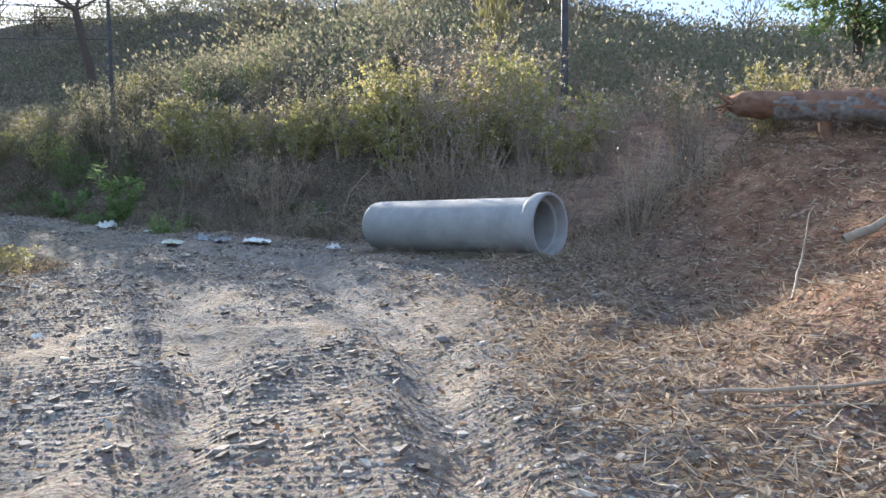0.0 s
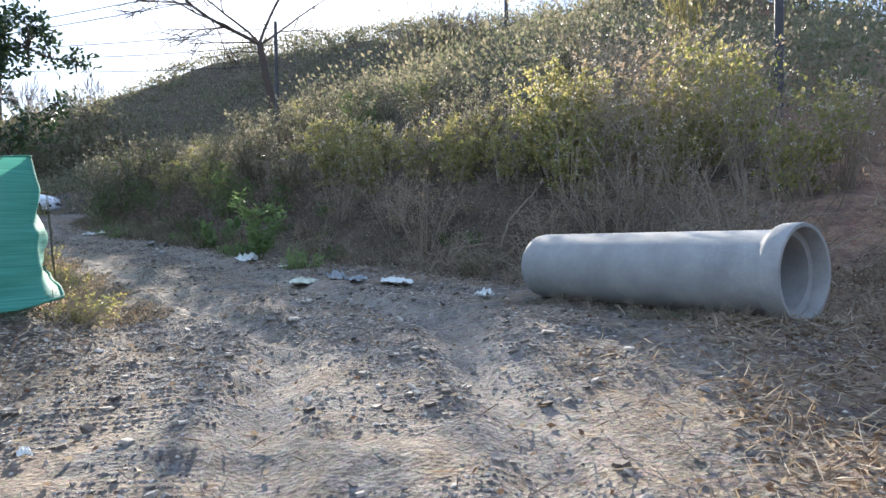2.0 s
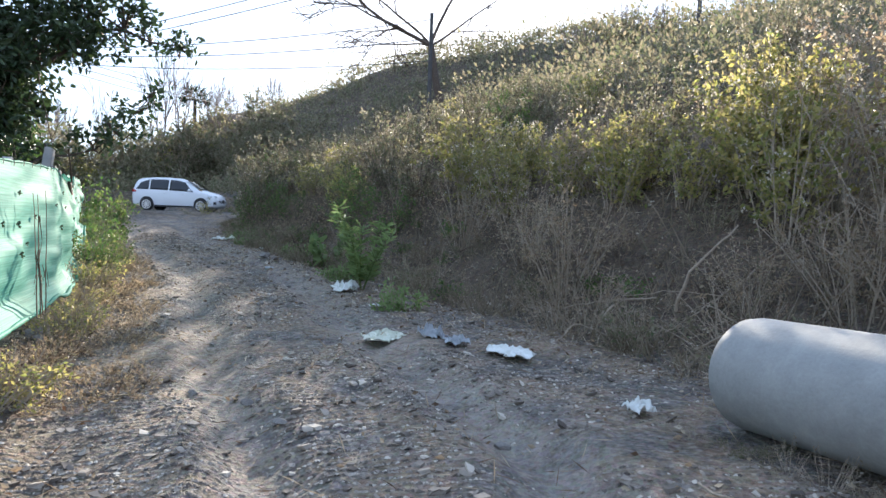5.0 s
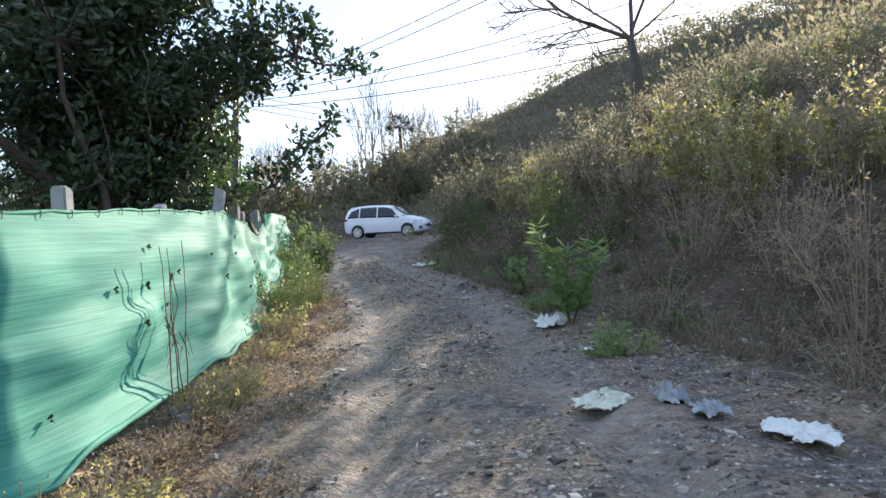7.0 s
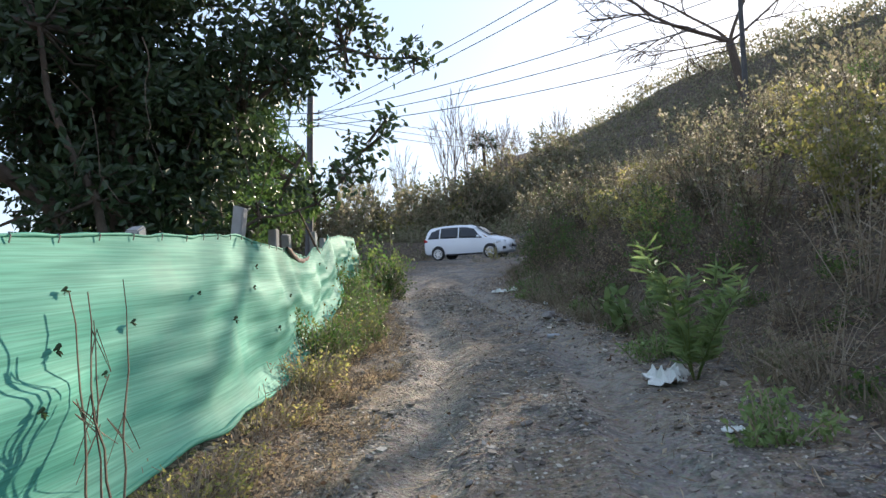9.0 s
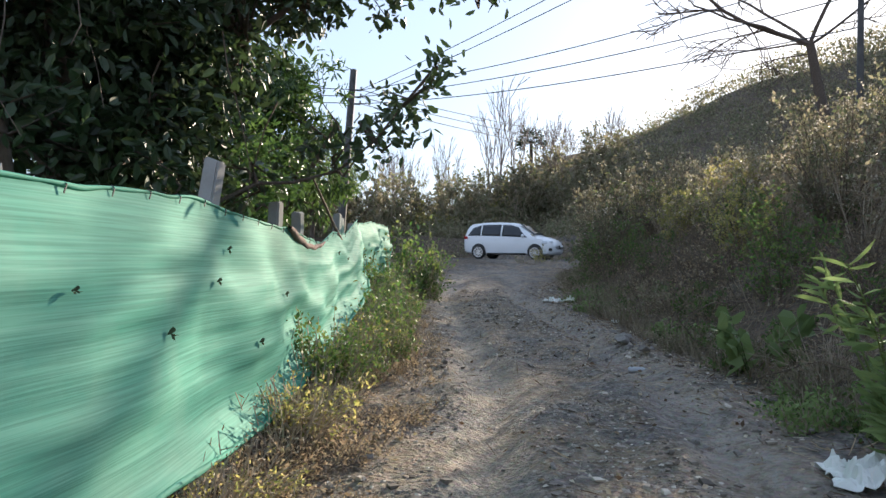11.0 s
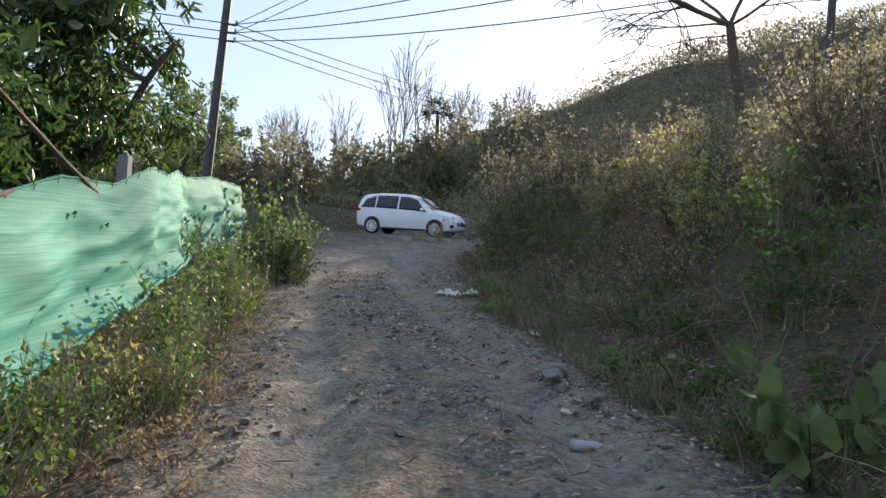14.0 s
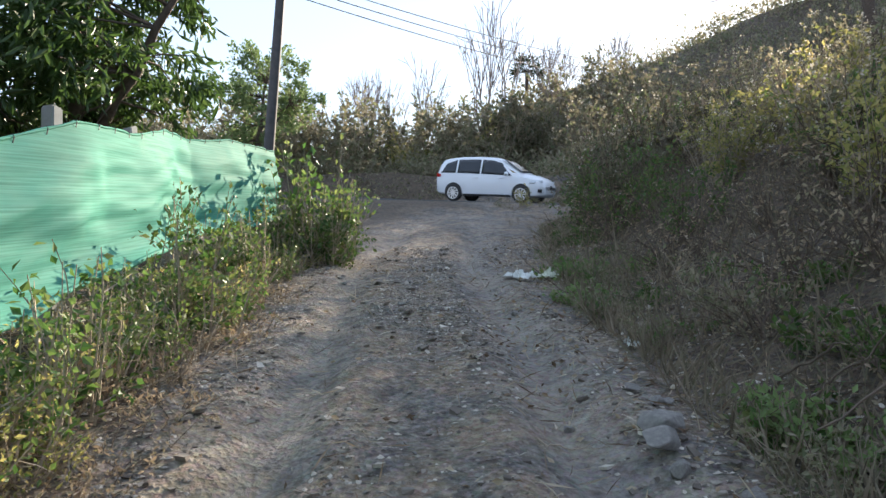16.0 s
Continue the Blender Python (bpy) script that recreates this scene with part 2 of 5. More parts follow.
def net_material():
    m, nt, b = material("green_shade_net", 0.7)
    b.inputs["Specular IOR Level"].default_value = 0.12
    tc = nt.nodes.new("ShaderNodeTexCoord")
    sc = nt.nodes.new("ShaderNodeMapping")
    sc.inputs["Scale"].default_value = (0.6, 0.6, 42)
    nt.links.new(tc.outputs["Object"], sc.inputs[0])
    streak = nt.nodes.new("ShaderNodeTexNoise")
    streak.inputs["Scale"].default_value, streak.inputs["Detail"].default_value = 1.5, 5
    nt.links.new(sc.outputs[0], streak.inputs["Vector"])
    blot = noise_node(nt, 1.1, 5)
    c = ramp(nt, streak.outputs[0], [(0.25, (0.10, 0.36, 0.265)), (0.5, (0.13, 0.42, 0.315)), (0.78, (0.18, 0.48, 0.37))]).outputs[0]
    dusty = ramp(nt, blot.outputs[0], [(0.5, (0, 0, 0)), (0.8, (0.55, 0.55, 0.55))])
    c = mix(nt, dusty.outputs[0], c, (0.30, 0.50, 0.39))
    nt.links.new(c, b.inputs["Base Color"])
    sc2 = nt.nodes.new("ShaderNodeMapping")
    sc2.inputs["Scale"].default_value = (1.6, 1.6, 110)
    nt.links.new(tc.outputs["Object"], sc2.inputs[0])
    weave = nt.nodes.new("ShaderNodeTexNoise")
    weave.inputs["Scale"].default_value, weave.inputs["Detail"].default_value = 1.0, 3
    nt.links.new(sc2.outputs[0], weave.inputs["Vector"])
    wc = ramp(nt, weave.outputs[0], [(0.38, (0.66, 0.70, 0.70)), (0.62, (1.0, 1.0, 1.0))])
    c = mix(nt, 0.8, c, wc.outputs[0], "MULTIPLY")
    nt.links.new(c, b.inputs["Base Color"])
    bump(nt, b, weave.outputs[0], 0.35, 0.004)
    t = nt.nodes.new("ShaderNodeBsdfTranslucent")
    nt.links.new(c, t.inputs["Color"])
    ms = nt.nodes.new("ShaderNodeMixShader")
    ms.inputs[0].default_value = 0.35
    nt.links.new(b.outputs[0], ms.inputs[1])
    nt.links.new(t.outputs[0], ms.inputs[2])
    nt.links.new(ms.outputs[0], nt.nodes["Material Output"].inputs["Surface"])
    return m


M_NET = net_material()


# ---- mesh helpers ----
def mesh(name, verts, faces, mat, smooth=False):
    me = bpy.data.meshes.new(name)
    me.from_pydata([tuple(v) for v in verts] if not isinstance(verts, np.ndarray) else verts.tolist(), [], faces if isinstance(faces, list) else faces.tolist())
    me.materials.append(mat)
    if smooth:
        me.polygons.foreach_set("use_smooth", [True] * len(me.polygons))
    me.update()
    return me


def part(name, me, parent=None, label=""):
    ob = new(name, me)
    if parent:
        ob.parent = parent
    if label:
        ob["label"] = label
    return ob


def empty(name, m, label, category, group="", kind=""):
    ob = new(name)
    ob.empty_display_size = 0.1
    ob.matrix_world = m
    return tagged(ob, label, category, group, kind)


def bm_mesh(name, bm, mat, smooth=False):
    me = bpy.data.meshes.new(name)
    bm.to_mesh(me)
    bm.free()
    me.materials.append(mat)
    if smooth:
        me.polygons.foreach_set("use_smooth", [True] * len(me.polygons))
    return me


class Geo:
    """Collects tubes and leaves into one mesh."""

    def __init__(self):
        self.v, self.f, self.n = [], [], 0

    def add(self, verts, faces):
        self.v.append(np.asarray(verts, float))
        self.f.extend((np.asarray(faces) + self.n).tolist())
        self.n += len(verts)

    def tube(self, pts, radii, sides=4):
        pts = np.asarray(pts, float)
        k = len(pts)
        d = np.gradient(pts, axis=0)
        d /= np.linalg.norm(d, axis=1)[:, None] + 1e-9
        ref = np.array([0.31, 0.17, 0.93]) if abs(d[0] @ np.array([0.31, 0.17, 0.93])) < 0.9 else np.array([1.0, 0, 0])
        a = np.cross(d, ref)
        a /= np.linalg.norm(a, axis=1)[:, None] + 1e-9
        b = np.cross(d, a)
        ang = np.arange(sides) / sides * 2 * math.pi
        r = np.asarray(radii, float)[:, None, None]
        ring = pts[:, None] + r * (a[:, None] * np.cos(ang)[None, :, None] + b[:, None] * np.sin(ang)[None, :, None])
        faces = []
        for i in range(k - 1):
            for j in range(sides):
                j2 = (j + 1) % sides
                faces.append((i * sides + j, i * sides + j2, (i + 1) * sides + j2, (i + 1) * sides + j))
        self.add(ring.reshape(-1, 3), faces)

    def leaves(self, centres, ways, length, width, spread=0.0, full=False):
        """Pointed, folded leaves that grow from centres along ways."""
        c = np.asarray(centres, float)
        n = len(c)
        if n == 0:
            return
        w = np.asarray(ways, float) + rng.normal(0, spread, (n, 3))
        w /= np.linalg.norm(w, axis=1)[:, None] + 1e-9
        side = np.cross(w, rng.normal(0, 1, (n, 3)))
        side /= np.linalg.norm(side, axis=1)[:, None] + 1e-9
        up = np.cross(side, w)
        ln = (np.ones(n) * length * rng.uniform(0.7, 1.3, n))[:, None]
        wd = ln * (width / length)
        if full:
            a, b = c + w * ln * 0.28 + up * wd * 0.06, c + w * ln * 0.68 - up * ln * 0.02
            v = np.stack([c, a + side * wd * 0.42 + up * wd * 0.08, b + side * wd * 0.44 + up * wd * 0.08, c + w * ln - up * ln * 0.09, b - side * wd * 0.44 + up * wd * 0.08, a - side * wd * 0.42 + up * wd * 0.08], 1).reshape(-1, 3)
            i = np.arange(n)[:, None] * 6
            self.add(v, np.concatenate([np.concatenate([i, i + 1, i + 2, i + 3], 1), np.concatenate([i, i + 3, i + 4, i + 5], 1)]))
            return
        mid = c + w * ln * 0.45
        v = np.stack([c, mid + side * wd * 0.5 + up * wd * 0.12, c + w * ln - up * ln * 0.08, mid - side * wd * 0.5 + up * wd * 0.12], 1).reshape(-1, 3)
        i = np.arange(n)[:, None] * 4
        self.add(v, np.concatenate([i, i + 1, i + 2, i + 3], 1))

    def mesh(self, name, mat, smooth=False):
        return mesh(name, np.concatenate(self.v) if self.v else np.zeros((0, 3)), self.f, mat, smooth)


# ---- terrain ----
FOOT = [(14, -20), (7, -6), (3.0, 0.5), (1.3, 4.6), (1.7, 7.8), (1.3, 10.4), (-1.4, 11.9), (-4.4, 13.6), (-8.2, 16.0), (-11.1, 17.8), (-13.4, 19.4), (-16.4, 21.9), (-20, 25.4), (-24, 30.2), (-27.5, 36), (-36, 41), (-50, 42), (-90, 50), (-400, 80)]


def smooth(a, b, x):
    t = np.clip((x - a) / (b - a), 0, 1)
    return t * t * (3 - 2 * t)


def foot_distance(x, y):
    """Metres beyond the hill's foot, on the uphill side; below zero on the road's side."""
    best = np.full(x.shape, 1e9)
    sign = np.ones(x.shape)
    for (ax, ay), (bx, by) in zip(FOOT, FOOT[1:]):
        dx, dy = bx - ax, by - ay
        t = np.clip(((x - ax) * dx + (y - ay) * dy) / (dx * dx + dy * dy), 0, 1)
        px, py = x - ax - t * dx, y - ay - t * dy
        d = np.hypot(px, py)
        s = np.where(dx * py - dy * px < 0, 1.0, -1.0)
        near = d < best
        sign = np.where(near, s, sign)
        best = np.where(near, d, best)
    return best * sign


_h = np.random.default_rng(3).uniform(-1, 1, (64, 64))


def wavy(x, y, size):
    """Smooth value noise, -1 to 1, with cells of that many metres."""
    u, v = x / size, y / size
    i, j = np.floor(u).astype(int), np.floor(v).astype(int)
    a, b = u - i, v - j
    a, b = a * a * (3 - 2 * a), b * b * (3 - 2 * b)
    h = lambda p, q: _h[p % 64, q % 64]
    return (h(i, j) * (1 - a) + h(i + 1, j) * a) * (1 - b) + (h(i, j + 1) * (1 - a) + h(i + 1, j + 1) * a) * b


ROAD_LINE = [(0.1, -8), (-0.2, 0), (-0.9, 5), (-2.6, 9), (-5.5, 11.4), (-9.5, 14.9), (-13, 17.3), (-17.5, 20.2), (-22, 24), (-26, 27.5)]


def road_offset(x, y):
    best = np.full(x.shape, 1e9)
    sign = np.ones(x.shape)
    for (ax, ay), (bx, by) in zip(ROAD_LINE, ROAD_LINE[1:]):
        dx, dy = bx - ax, by - ay
        t = np.clip(((x - ax) * dx + (y - ay) * dy) / (dx * dx + dy * dy), 0, 1)
        px, py = x - ax - t * dx, y - ay - t * dy
        d = np.hypot(px, py)
        s = np.where(dx * py - dy * px < 0, 1.0, -1.0)
        near = d < best
        sign = np.where(near, s, sign)
        best = np.where(near, d, best)
    return best * sign


CAR_AT = (-30.4, 32.6)
PAVED_DIR = (0.80, 0.60)


HILL_EYE = (-0.4, 3.6, 1.75)
# the crest's height in degrees over the ways from the track's start, and its metres beyond the foot
CREST_EL = ([-70, -30, -20, -8, 0, 10, 16, 25, 30, 36, 42, 48, 55, 65, 100], [9, 10.2, 11.0, 14.6, 14.9, 14.9, 14.2, 12.9, 11.9, 10.0, 8.3, 6.3, 3.6, 2.4, 1.5])
CREST_OUT = ([-70, 18, 32, 45, 100], [34, 34, 30, 30, 34])


def base_height(y):
    return 0.067 * np.clip(y, -12, 24) + 0.02 * np.clip(y - 24, 0, 40)


def crest_table():
    azs = np.arange(-180, 181, 3.0)
    out = []
    for az in azs:
        r = np.arange(6, 400, 0.5)
        x, y = HILL_EYE[0] - r * math.sin(radians(az)), HILL_EYE[1] + r * math.cos(radians(az))
        beyond = foot_distance(x, y) >= np.interp(az, *CREST_OUT)
        k = int(np.argmax(beyond)) if beyond.any() else len(r) // 4
        rc = min(r[k], 110)
        out.append(max(0.5, HILL_EYE[2] + rc * math.tan(radians(np.interp(az, *CREST_EL))) - float(base_height(y[k]))))
    out = np.array(out)
    for _ in range(3):
        out = (np.roll(out, 1) + 2 * out + np.roll(out, -1)) / 4
    return azs, out


CREST_AZ, CREST_RISE = crest_table()


def height(x, y):
    x, y = np.asarray(x, float), np.asarray(y, float)
    z = base_height(y)
    d = foot_distance(x, y)
    up = np.clip(d, 0, None)
    az = np.degrees(np.arctan2(-(x - HILL_EYE[0]), y - HILL_EYE[1]))
    u = up / np.interp(az, *CREST_OUT)
    rise = np.interp(az, CREST_AZ, CREST_RISE) * np.where(u < 1, u * (0.42 + 0.58 * u) * (1.25 - 0.25 * u), 1 - 0.3 * (np.minimum(u, 3) - 1))
    z += rise * (1 + 0.10 * wavy(x + 9, y, 13)) + smooth(0, 2.5, up) * 0.25 * wavy(x, y, 2.3) + 0.6 * smooth(0, 3.2, up)
    z += 0.14 * np.exp(-((x - 0.1) / 1.9) ** 2 - ((y - 9.2) / 1.5) ** 2)
    z += 0.9 * np.exp(-((x - 5.0) / 2.0) ** 2 - ((y - 9.6) / 2.0) ** 2)
    # the left bank under the net
    r = road_offset(x, y)
    z += 0.32 * smooth(-1.7, -3.0, r) * smooth(5.5, 9, y) * smooth(24, 20, y)
    # the paved road by the car lies a little higher
    n = (x - CAR_AT[0]) * -PAVED_DIR[1] + (y - CAR_AT[1]) * PAVED_DIR[0]
    a = (x - CAR_AT[0]) * PAVED_DIR[0] + (y - CAR_AT[1]) * PAVED_DIR[1]
    paved = smooth(7.5, 2.8, np.abs(n)) * smooth(16, 6, a) * smooth(-80, -60, a)
    z = z * (1 - paved) + 2.20 * paved
    # cut bank beyond it
    z += 1.5 * smooth(4.2, 5.2, n) * smooth(12, 2, a) * smooth(-60, -30, a) * smooth(40, 20, n)
    # wheel ruts and roughness
    rough = smooth(60, 20, np.hypot(x + 8, y - 12))
    on = smooth(2.4, 1.4, np.abs(r))
    for c in (-0.75, 0.75):
        z -= 0.11 * np.exp(-((r - c) / 0.20) ** 2) * on * (0.7 + 0.4 * wavy(x, y, 1.7))
        z += 0.04 * np.exp(-((np.abs(r - c) - 0.36) / 0.12) ** 2) * on * (0.5 + 0.8 * wavy(x + 6, y, 0.7))
    z += rough * (0.028 * wavy(x, y, 1.3) + 0.022 * wavy(x + 5, y + 3, 0.45) + 0.016 * wavy(x + 1, y + 8, 0.19))
    z += smooth(0.2, 1.4, x) * smooth(14, 10, y) * smooth(12, 6, x) * (0.045 * wavy(x + 2, y, 0.55) + 0.03 * wavy(x, y + 7, 0.28))
    z += smooth(-1.9, -2.7, r) * smooth(-6, -4, r) * rough * 0.03 * wavy(x, y, 0.3)
    z += 0.16 * np.exp(-((x - 1.0) / 0.9) ** 2 - ((y - 8.3) / 0.9) ** 2)
    return z


def hz(x, y):
    return float(height(np.array([x]), np.array([y]))[0])


def stretch(lo, hi, step, reach):
    inner = np.arange(lo, hi + step / 2, step)
    out, w, p = [], step, 0.0
    while p < reach:
        w *= 1.13
        p += w
        out.append(p)
    out = np.array(out)
    return np.concatenate([(lo - out)[::-1], inner, hi + out])


def build_ground():
    xs, ys = stretch(-19, 5, 0.085, 600), stretch(-1, 23, 0.085, 600)
    X, Y = np.meshgrid(xs, ys)
    Z = height(X, Y)
    nx, ny = len(xs), len(ys)
    v = np.stack([X, Y, Z], -1).reshape(-1, 3)
    i = (np.arange(ny - 1)[:, None] * nx + np.arange(nx - 1)[None, :]).reshape(-1, 1)
    f = np.concatenate([i, i + 1, i + nx + 1, i + nx], 1)
    me = mesh("ground", v, f, M_GROUND, True)
    r, d = road_offset(X, Y), foot_distance(X, Y)
    dust = (np.exp(-((r - 0.85) / 0.34) ** 2) + 0.7 * np.exp(-((r + 0.75) / 0.30) ** 2)) * smooth(2.0, 9.0, Y) * (0.75 + 0.35 * wavy(X, Y, 0.8))
    humus = np.clip(smooth(-0.5, 0.6, d) * smooth(0.8, -1.5, X) + 0.9 * smooth(-1.35, -2.2, r + 0.5 * wavy(X, Y, 0.9)) * smooth(4, 8, Y), 0, 1)
    at = me.attributes.new("worn", "FLOAT_COLOR", "POINT")
    at.data.foreach_set("color", np.stack([np.clip(dust, 0, 1), humus, 0 * X, 1 + 0 * X], -1).reshape(-1))
    g = new("ground", me)
    tagged(g, "rutted dirt track of gravel and dust climbing beside a scrubby hill", "ground", kind="structure")


build_ground()


# ---- concrete pipe ----
def concrete_pipe():
    a, b = Vector((-1.10, 10.42, 0)), Vector((1.13, 8.57, 0))
    a.z, b.z = hz(-1.10, 10.0) + 0.37, hz(1.10, 8.25) + 0.385
    axis = (b - a).normalized()
    length = (b - a).length
    root = empty("concrete_pipe", Matrix.Translation(a) @ axis.to_track_quat("X", "Z").to_matrix().to_4x4(), "grey precast concrete drain pipe lying on dirt, socket rim open", "pipe")
    prof = [(0.0, 0.29), (0.0, 0.315), (0.03, 0.338), (0.10, 0.35), (length - 0.24, 0.355), (length - 0.205, 0.362), (length - 0.165, 0.40), (length - 0.14, 0.408), (length - 0.015, 0.41), (length, 0.405), (length, 0.375), (length - 0.012, 0.366), (length - 0.12, 0.358), (length - 0.13, 0.305), (length - 0.2, 0.30), (0.02, 0.29)]
    n = 72
    v, f = [], []
    for x, r in prof:
        for k in range(n):
            t = 2 * math.pi * k / n
            v.append((x, 0.96 * r * math.cos(t), 0.96 * r * math.sin(t)))
    m = len(prof)
    for i in range(m):
        for k in range(n):
            i2, k2 = (i + 1) % m, (k + 1) % n
            f.append((i * n + k, i * n + k2, i2 * n + k2, i2 * n + k))
    me = mesh("barrel", v, f, M_CONCRETE, True)
    me.set_sharp_from_angle(angle=radians(35))
    part("barrel", me, root)
    return root


concrete_pipe()

# ---- green net fence ----
FENCE = [(-7.2, 3.8), (-6.4, 6.2), (-5.65, 8.2), (-8.1, 10.55), (-11.05, 12.85), (-14.6, 15.45), (-17.2, 16.9), (-19.0, 18.7)]


def along(line, s):
    for i, (p, q) in enumerate(zip(line, line[1:])):
        p, q = Vector(p), Vector(q)
        d = (q - p).length
        if s <= d or i == len(line) - 2:
            return p.lerp(q, min(1, s / d)), i + min(1, s / d), (q - p).normalized()
        s -= d


def line_length(line):
    return sum((Vector(q) - Vector(p)).length for p, q in zip(line, line[1:]))


# heights of the net's upper and lower edge over the metres along it
NET_TOP = ([0, 4.6, 6.1, 9.3, 10.5, 11.4, 12.2, 13.1, 13.9, 15.0, 16.0, 17.2, 18.3, 19.3, 20.2, 22.5], [2.15, 2.29, 2.37, 2.48, 2.43, 2.40, 2.36, 2.32, 2.46, 2.49, 2.70, 2.72, 2.85, 2.83, 2.92, 2.86])
NET_LOW = ([0, 4.4, 5.4, 7.0, 10.1, 11.6, 14.0, 15.0, 16.0, 18.5, 22.5], [0.70, 0.86, 1.04, 1.09, 1.03, 1.14, 1.38, 1.52, 1.68, 1.78, 1.9])


def build_net():
    total = line_length(FENCE)
    nu, nv = 420, 34
    v, f = [], []
    for i in range(nu + 1):
        s = total * i / nu
        p, k, d = along(FENCE, s)
        sag = math.sin(math.pi * ((s / 2.35) % 1.0))
        top = float(np.interp(s, *NET_TOP)) - 0.02 * sag + 0.012 * float(wavy(np.array(s), np.array(1.0), 0.22))
        low = float(np.interp(s, *NET_LOW)) + 0.035 * float(wavy(np.array(s), np.array(3.0), 0.5))
        low = max(low, hz(p.x, p.y) + 0.015)
        out = Vector((d.y, -d.x))
        for j in range(nv + 1):
            t = j / nv
            fold = float(wavy(np.array(s * 0.9 + t * 0.8), np.array(t * 2.6 + 7), 0.5)) + 0.5 * float(wavy(np.array(s * 0.45 - t), np.array(t * 5 + 2), 0.33))
            belly = (0.09 * (0.4 + 0.6 * sag) + 0.045 * fold) * math.sin(math.pi * t) + 0.02 * float(wavy(np.array(s), np.array(t * 9), 0.6)) * (1 - t)
            foot = 0.16 * max(0.0, 1 - t / 0.16) ** 1.5 + 0.05 * (1 - t)
            q = p + out * (belly + foot + 0.02)
            v.append((q.x, q.y, low + (top - low) * t))
    for i in range(nu):
        for j in range(nv):
            a = i * (nv + 1) + j
            f.append((a, a + nv + 1, a + nv + 2, a + 1))
    root = empty("net_fence", Matrix.Identity(4), "sagging green shade-net fence stretched on concrete posts beside the track", "fence")
    part("netting", mesh("netting", v, f, M_NET, True), root)
    hem = Geo()
    hem.tube([np.array(v[i * (nv + 1) + nv]) + (0, 0, 0.0) for i in range(nu + 1)], [0.008 + 0.006 * abs(math.sin(i * 0.37) * math.sin(i * 0.11)) for i in range(nu + 1)], 6)
    part("hem", hem.mesh("hem", M_NET, True), root, "rolled top hem of green net")
    hem = Geo()
    hem.tube([np.array(v[i * (nv + 1)]) + (0, 0, 0.01) for i in range(nu + 1)], [0.016 + 0.010 * abs(math.sin(i * 0.23) * math.sin(i * 0.07)) for i in range(nu + 1)], 6)
    part("hem", hem.mesh("hem", M_NET, True), root, "pale folded lower hem of green net")
    for i in range(8, nu, 7):
        p = Vector(v[i * (nv + 1) + nv])
        q = Vector(v[(i + 1) * (nv + 1) + nv])
        w = (q - p).normalized()
        n = Vector((w.y, -w.x, 0))
        g = Geo()
        g.tube([p + n * 0.015 + Vector((0, 0, -0.035)), p + n * 0.018 + w * 0.012, p - n * 0.006 + w * 0.03 + Vector((0, 0, 0.014))], [0.0035] * 3, 4)
        part("lacing", g.mesh("lacing", M_WIRE), root, "dark lacing cord through the hem")
    return root, v, nv


net_root, net_v, net_nv = build_net()

# ---- posts behind the net ----
def fence_post(x, y, h, lean_x=0.0, lean_y=0.0, w=0.13):
    bm = bmesh.new()
    bmesh.ops.create_cube(bm, size=1)
    bmesh.ops.scale(bm, vec=(w, w * 0.9, h + 0.3), verts=bm.verts)
    bmesh.ops.translate(bm, vec=(0, 0, (h + 0.3) / 2 - 0.3), verts=bm.verts)
    for v in bm.verts:
        if v.co.z > h / 2:
            v.co.x *= 0.86
            v.co.y *= 0.86
            v.co.z += float(rng.uniform(-0.03, 0.02))
    bmesh.ops.bevel(bm, geom=list(bm.edges), offset=0.012, segments=2, affect="EDGES")
    ob = new("concrete_post", bm_mesh("concrete_post", bm, M_POST))
    ob.matrix_world = pose(x, y, hz(x, y), lean_x, lean_y, 38)
    return tagged(ob, "weathered grey concrete fence post standing behind the net", "post", "fence posts")


for px, py, ph, lx, ly in [(-7.0, 9.0, 1.62, 0, 0), (-8.35, 10.4, 1.60, 2, -3), (-9.80, 11.45, 1.75, -4, 7), (-11.35, 12.75, 1.52, 0, 2), (-12.4, 13.5, 1.42, 0, 0),
                           (-14.85, 15.25, 1.56, 0, 1), (-16.4, 16.15, 1.46, 0, 0), (-17.6, 16.95, 1.42, 0, 3), (-18.6, 17.95, 1.45, 2, 8), (-7.2, 6.6, 1.6, 0, 0)]:
    fence_post(px, py, ph, lx, ly)


# ---- vegetation ----
def curve(p, way, length, bend, k=5, wob=0.06):
    """Points of a stem that starts at p and bends over."""
    pts = [np.array(p, float)]
    d = np.array(way, float)
    d /= np.linalg.norm(d)
    for _ in range(k - 1):
        d = d + np.array([0, 0, bend]) / k + rng.normal(0, wob, 3)
        d /= np.linalg.norm(d)
        pts.append(pts[-1] + d * length / (k - 1))
    return np.array(pts)


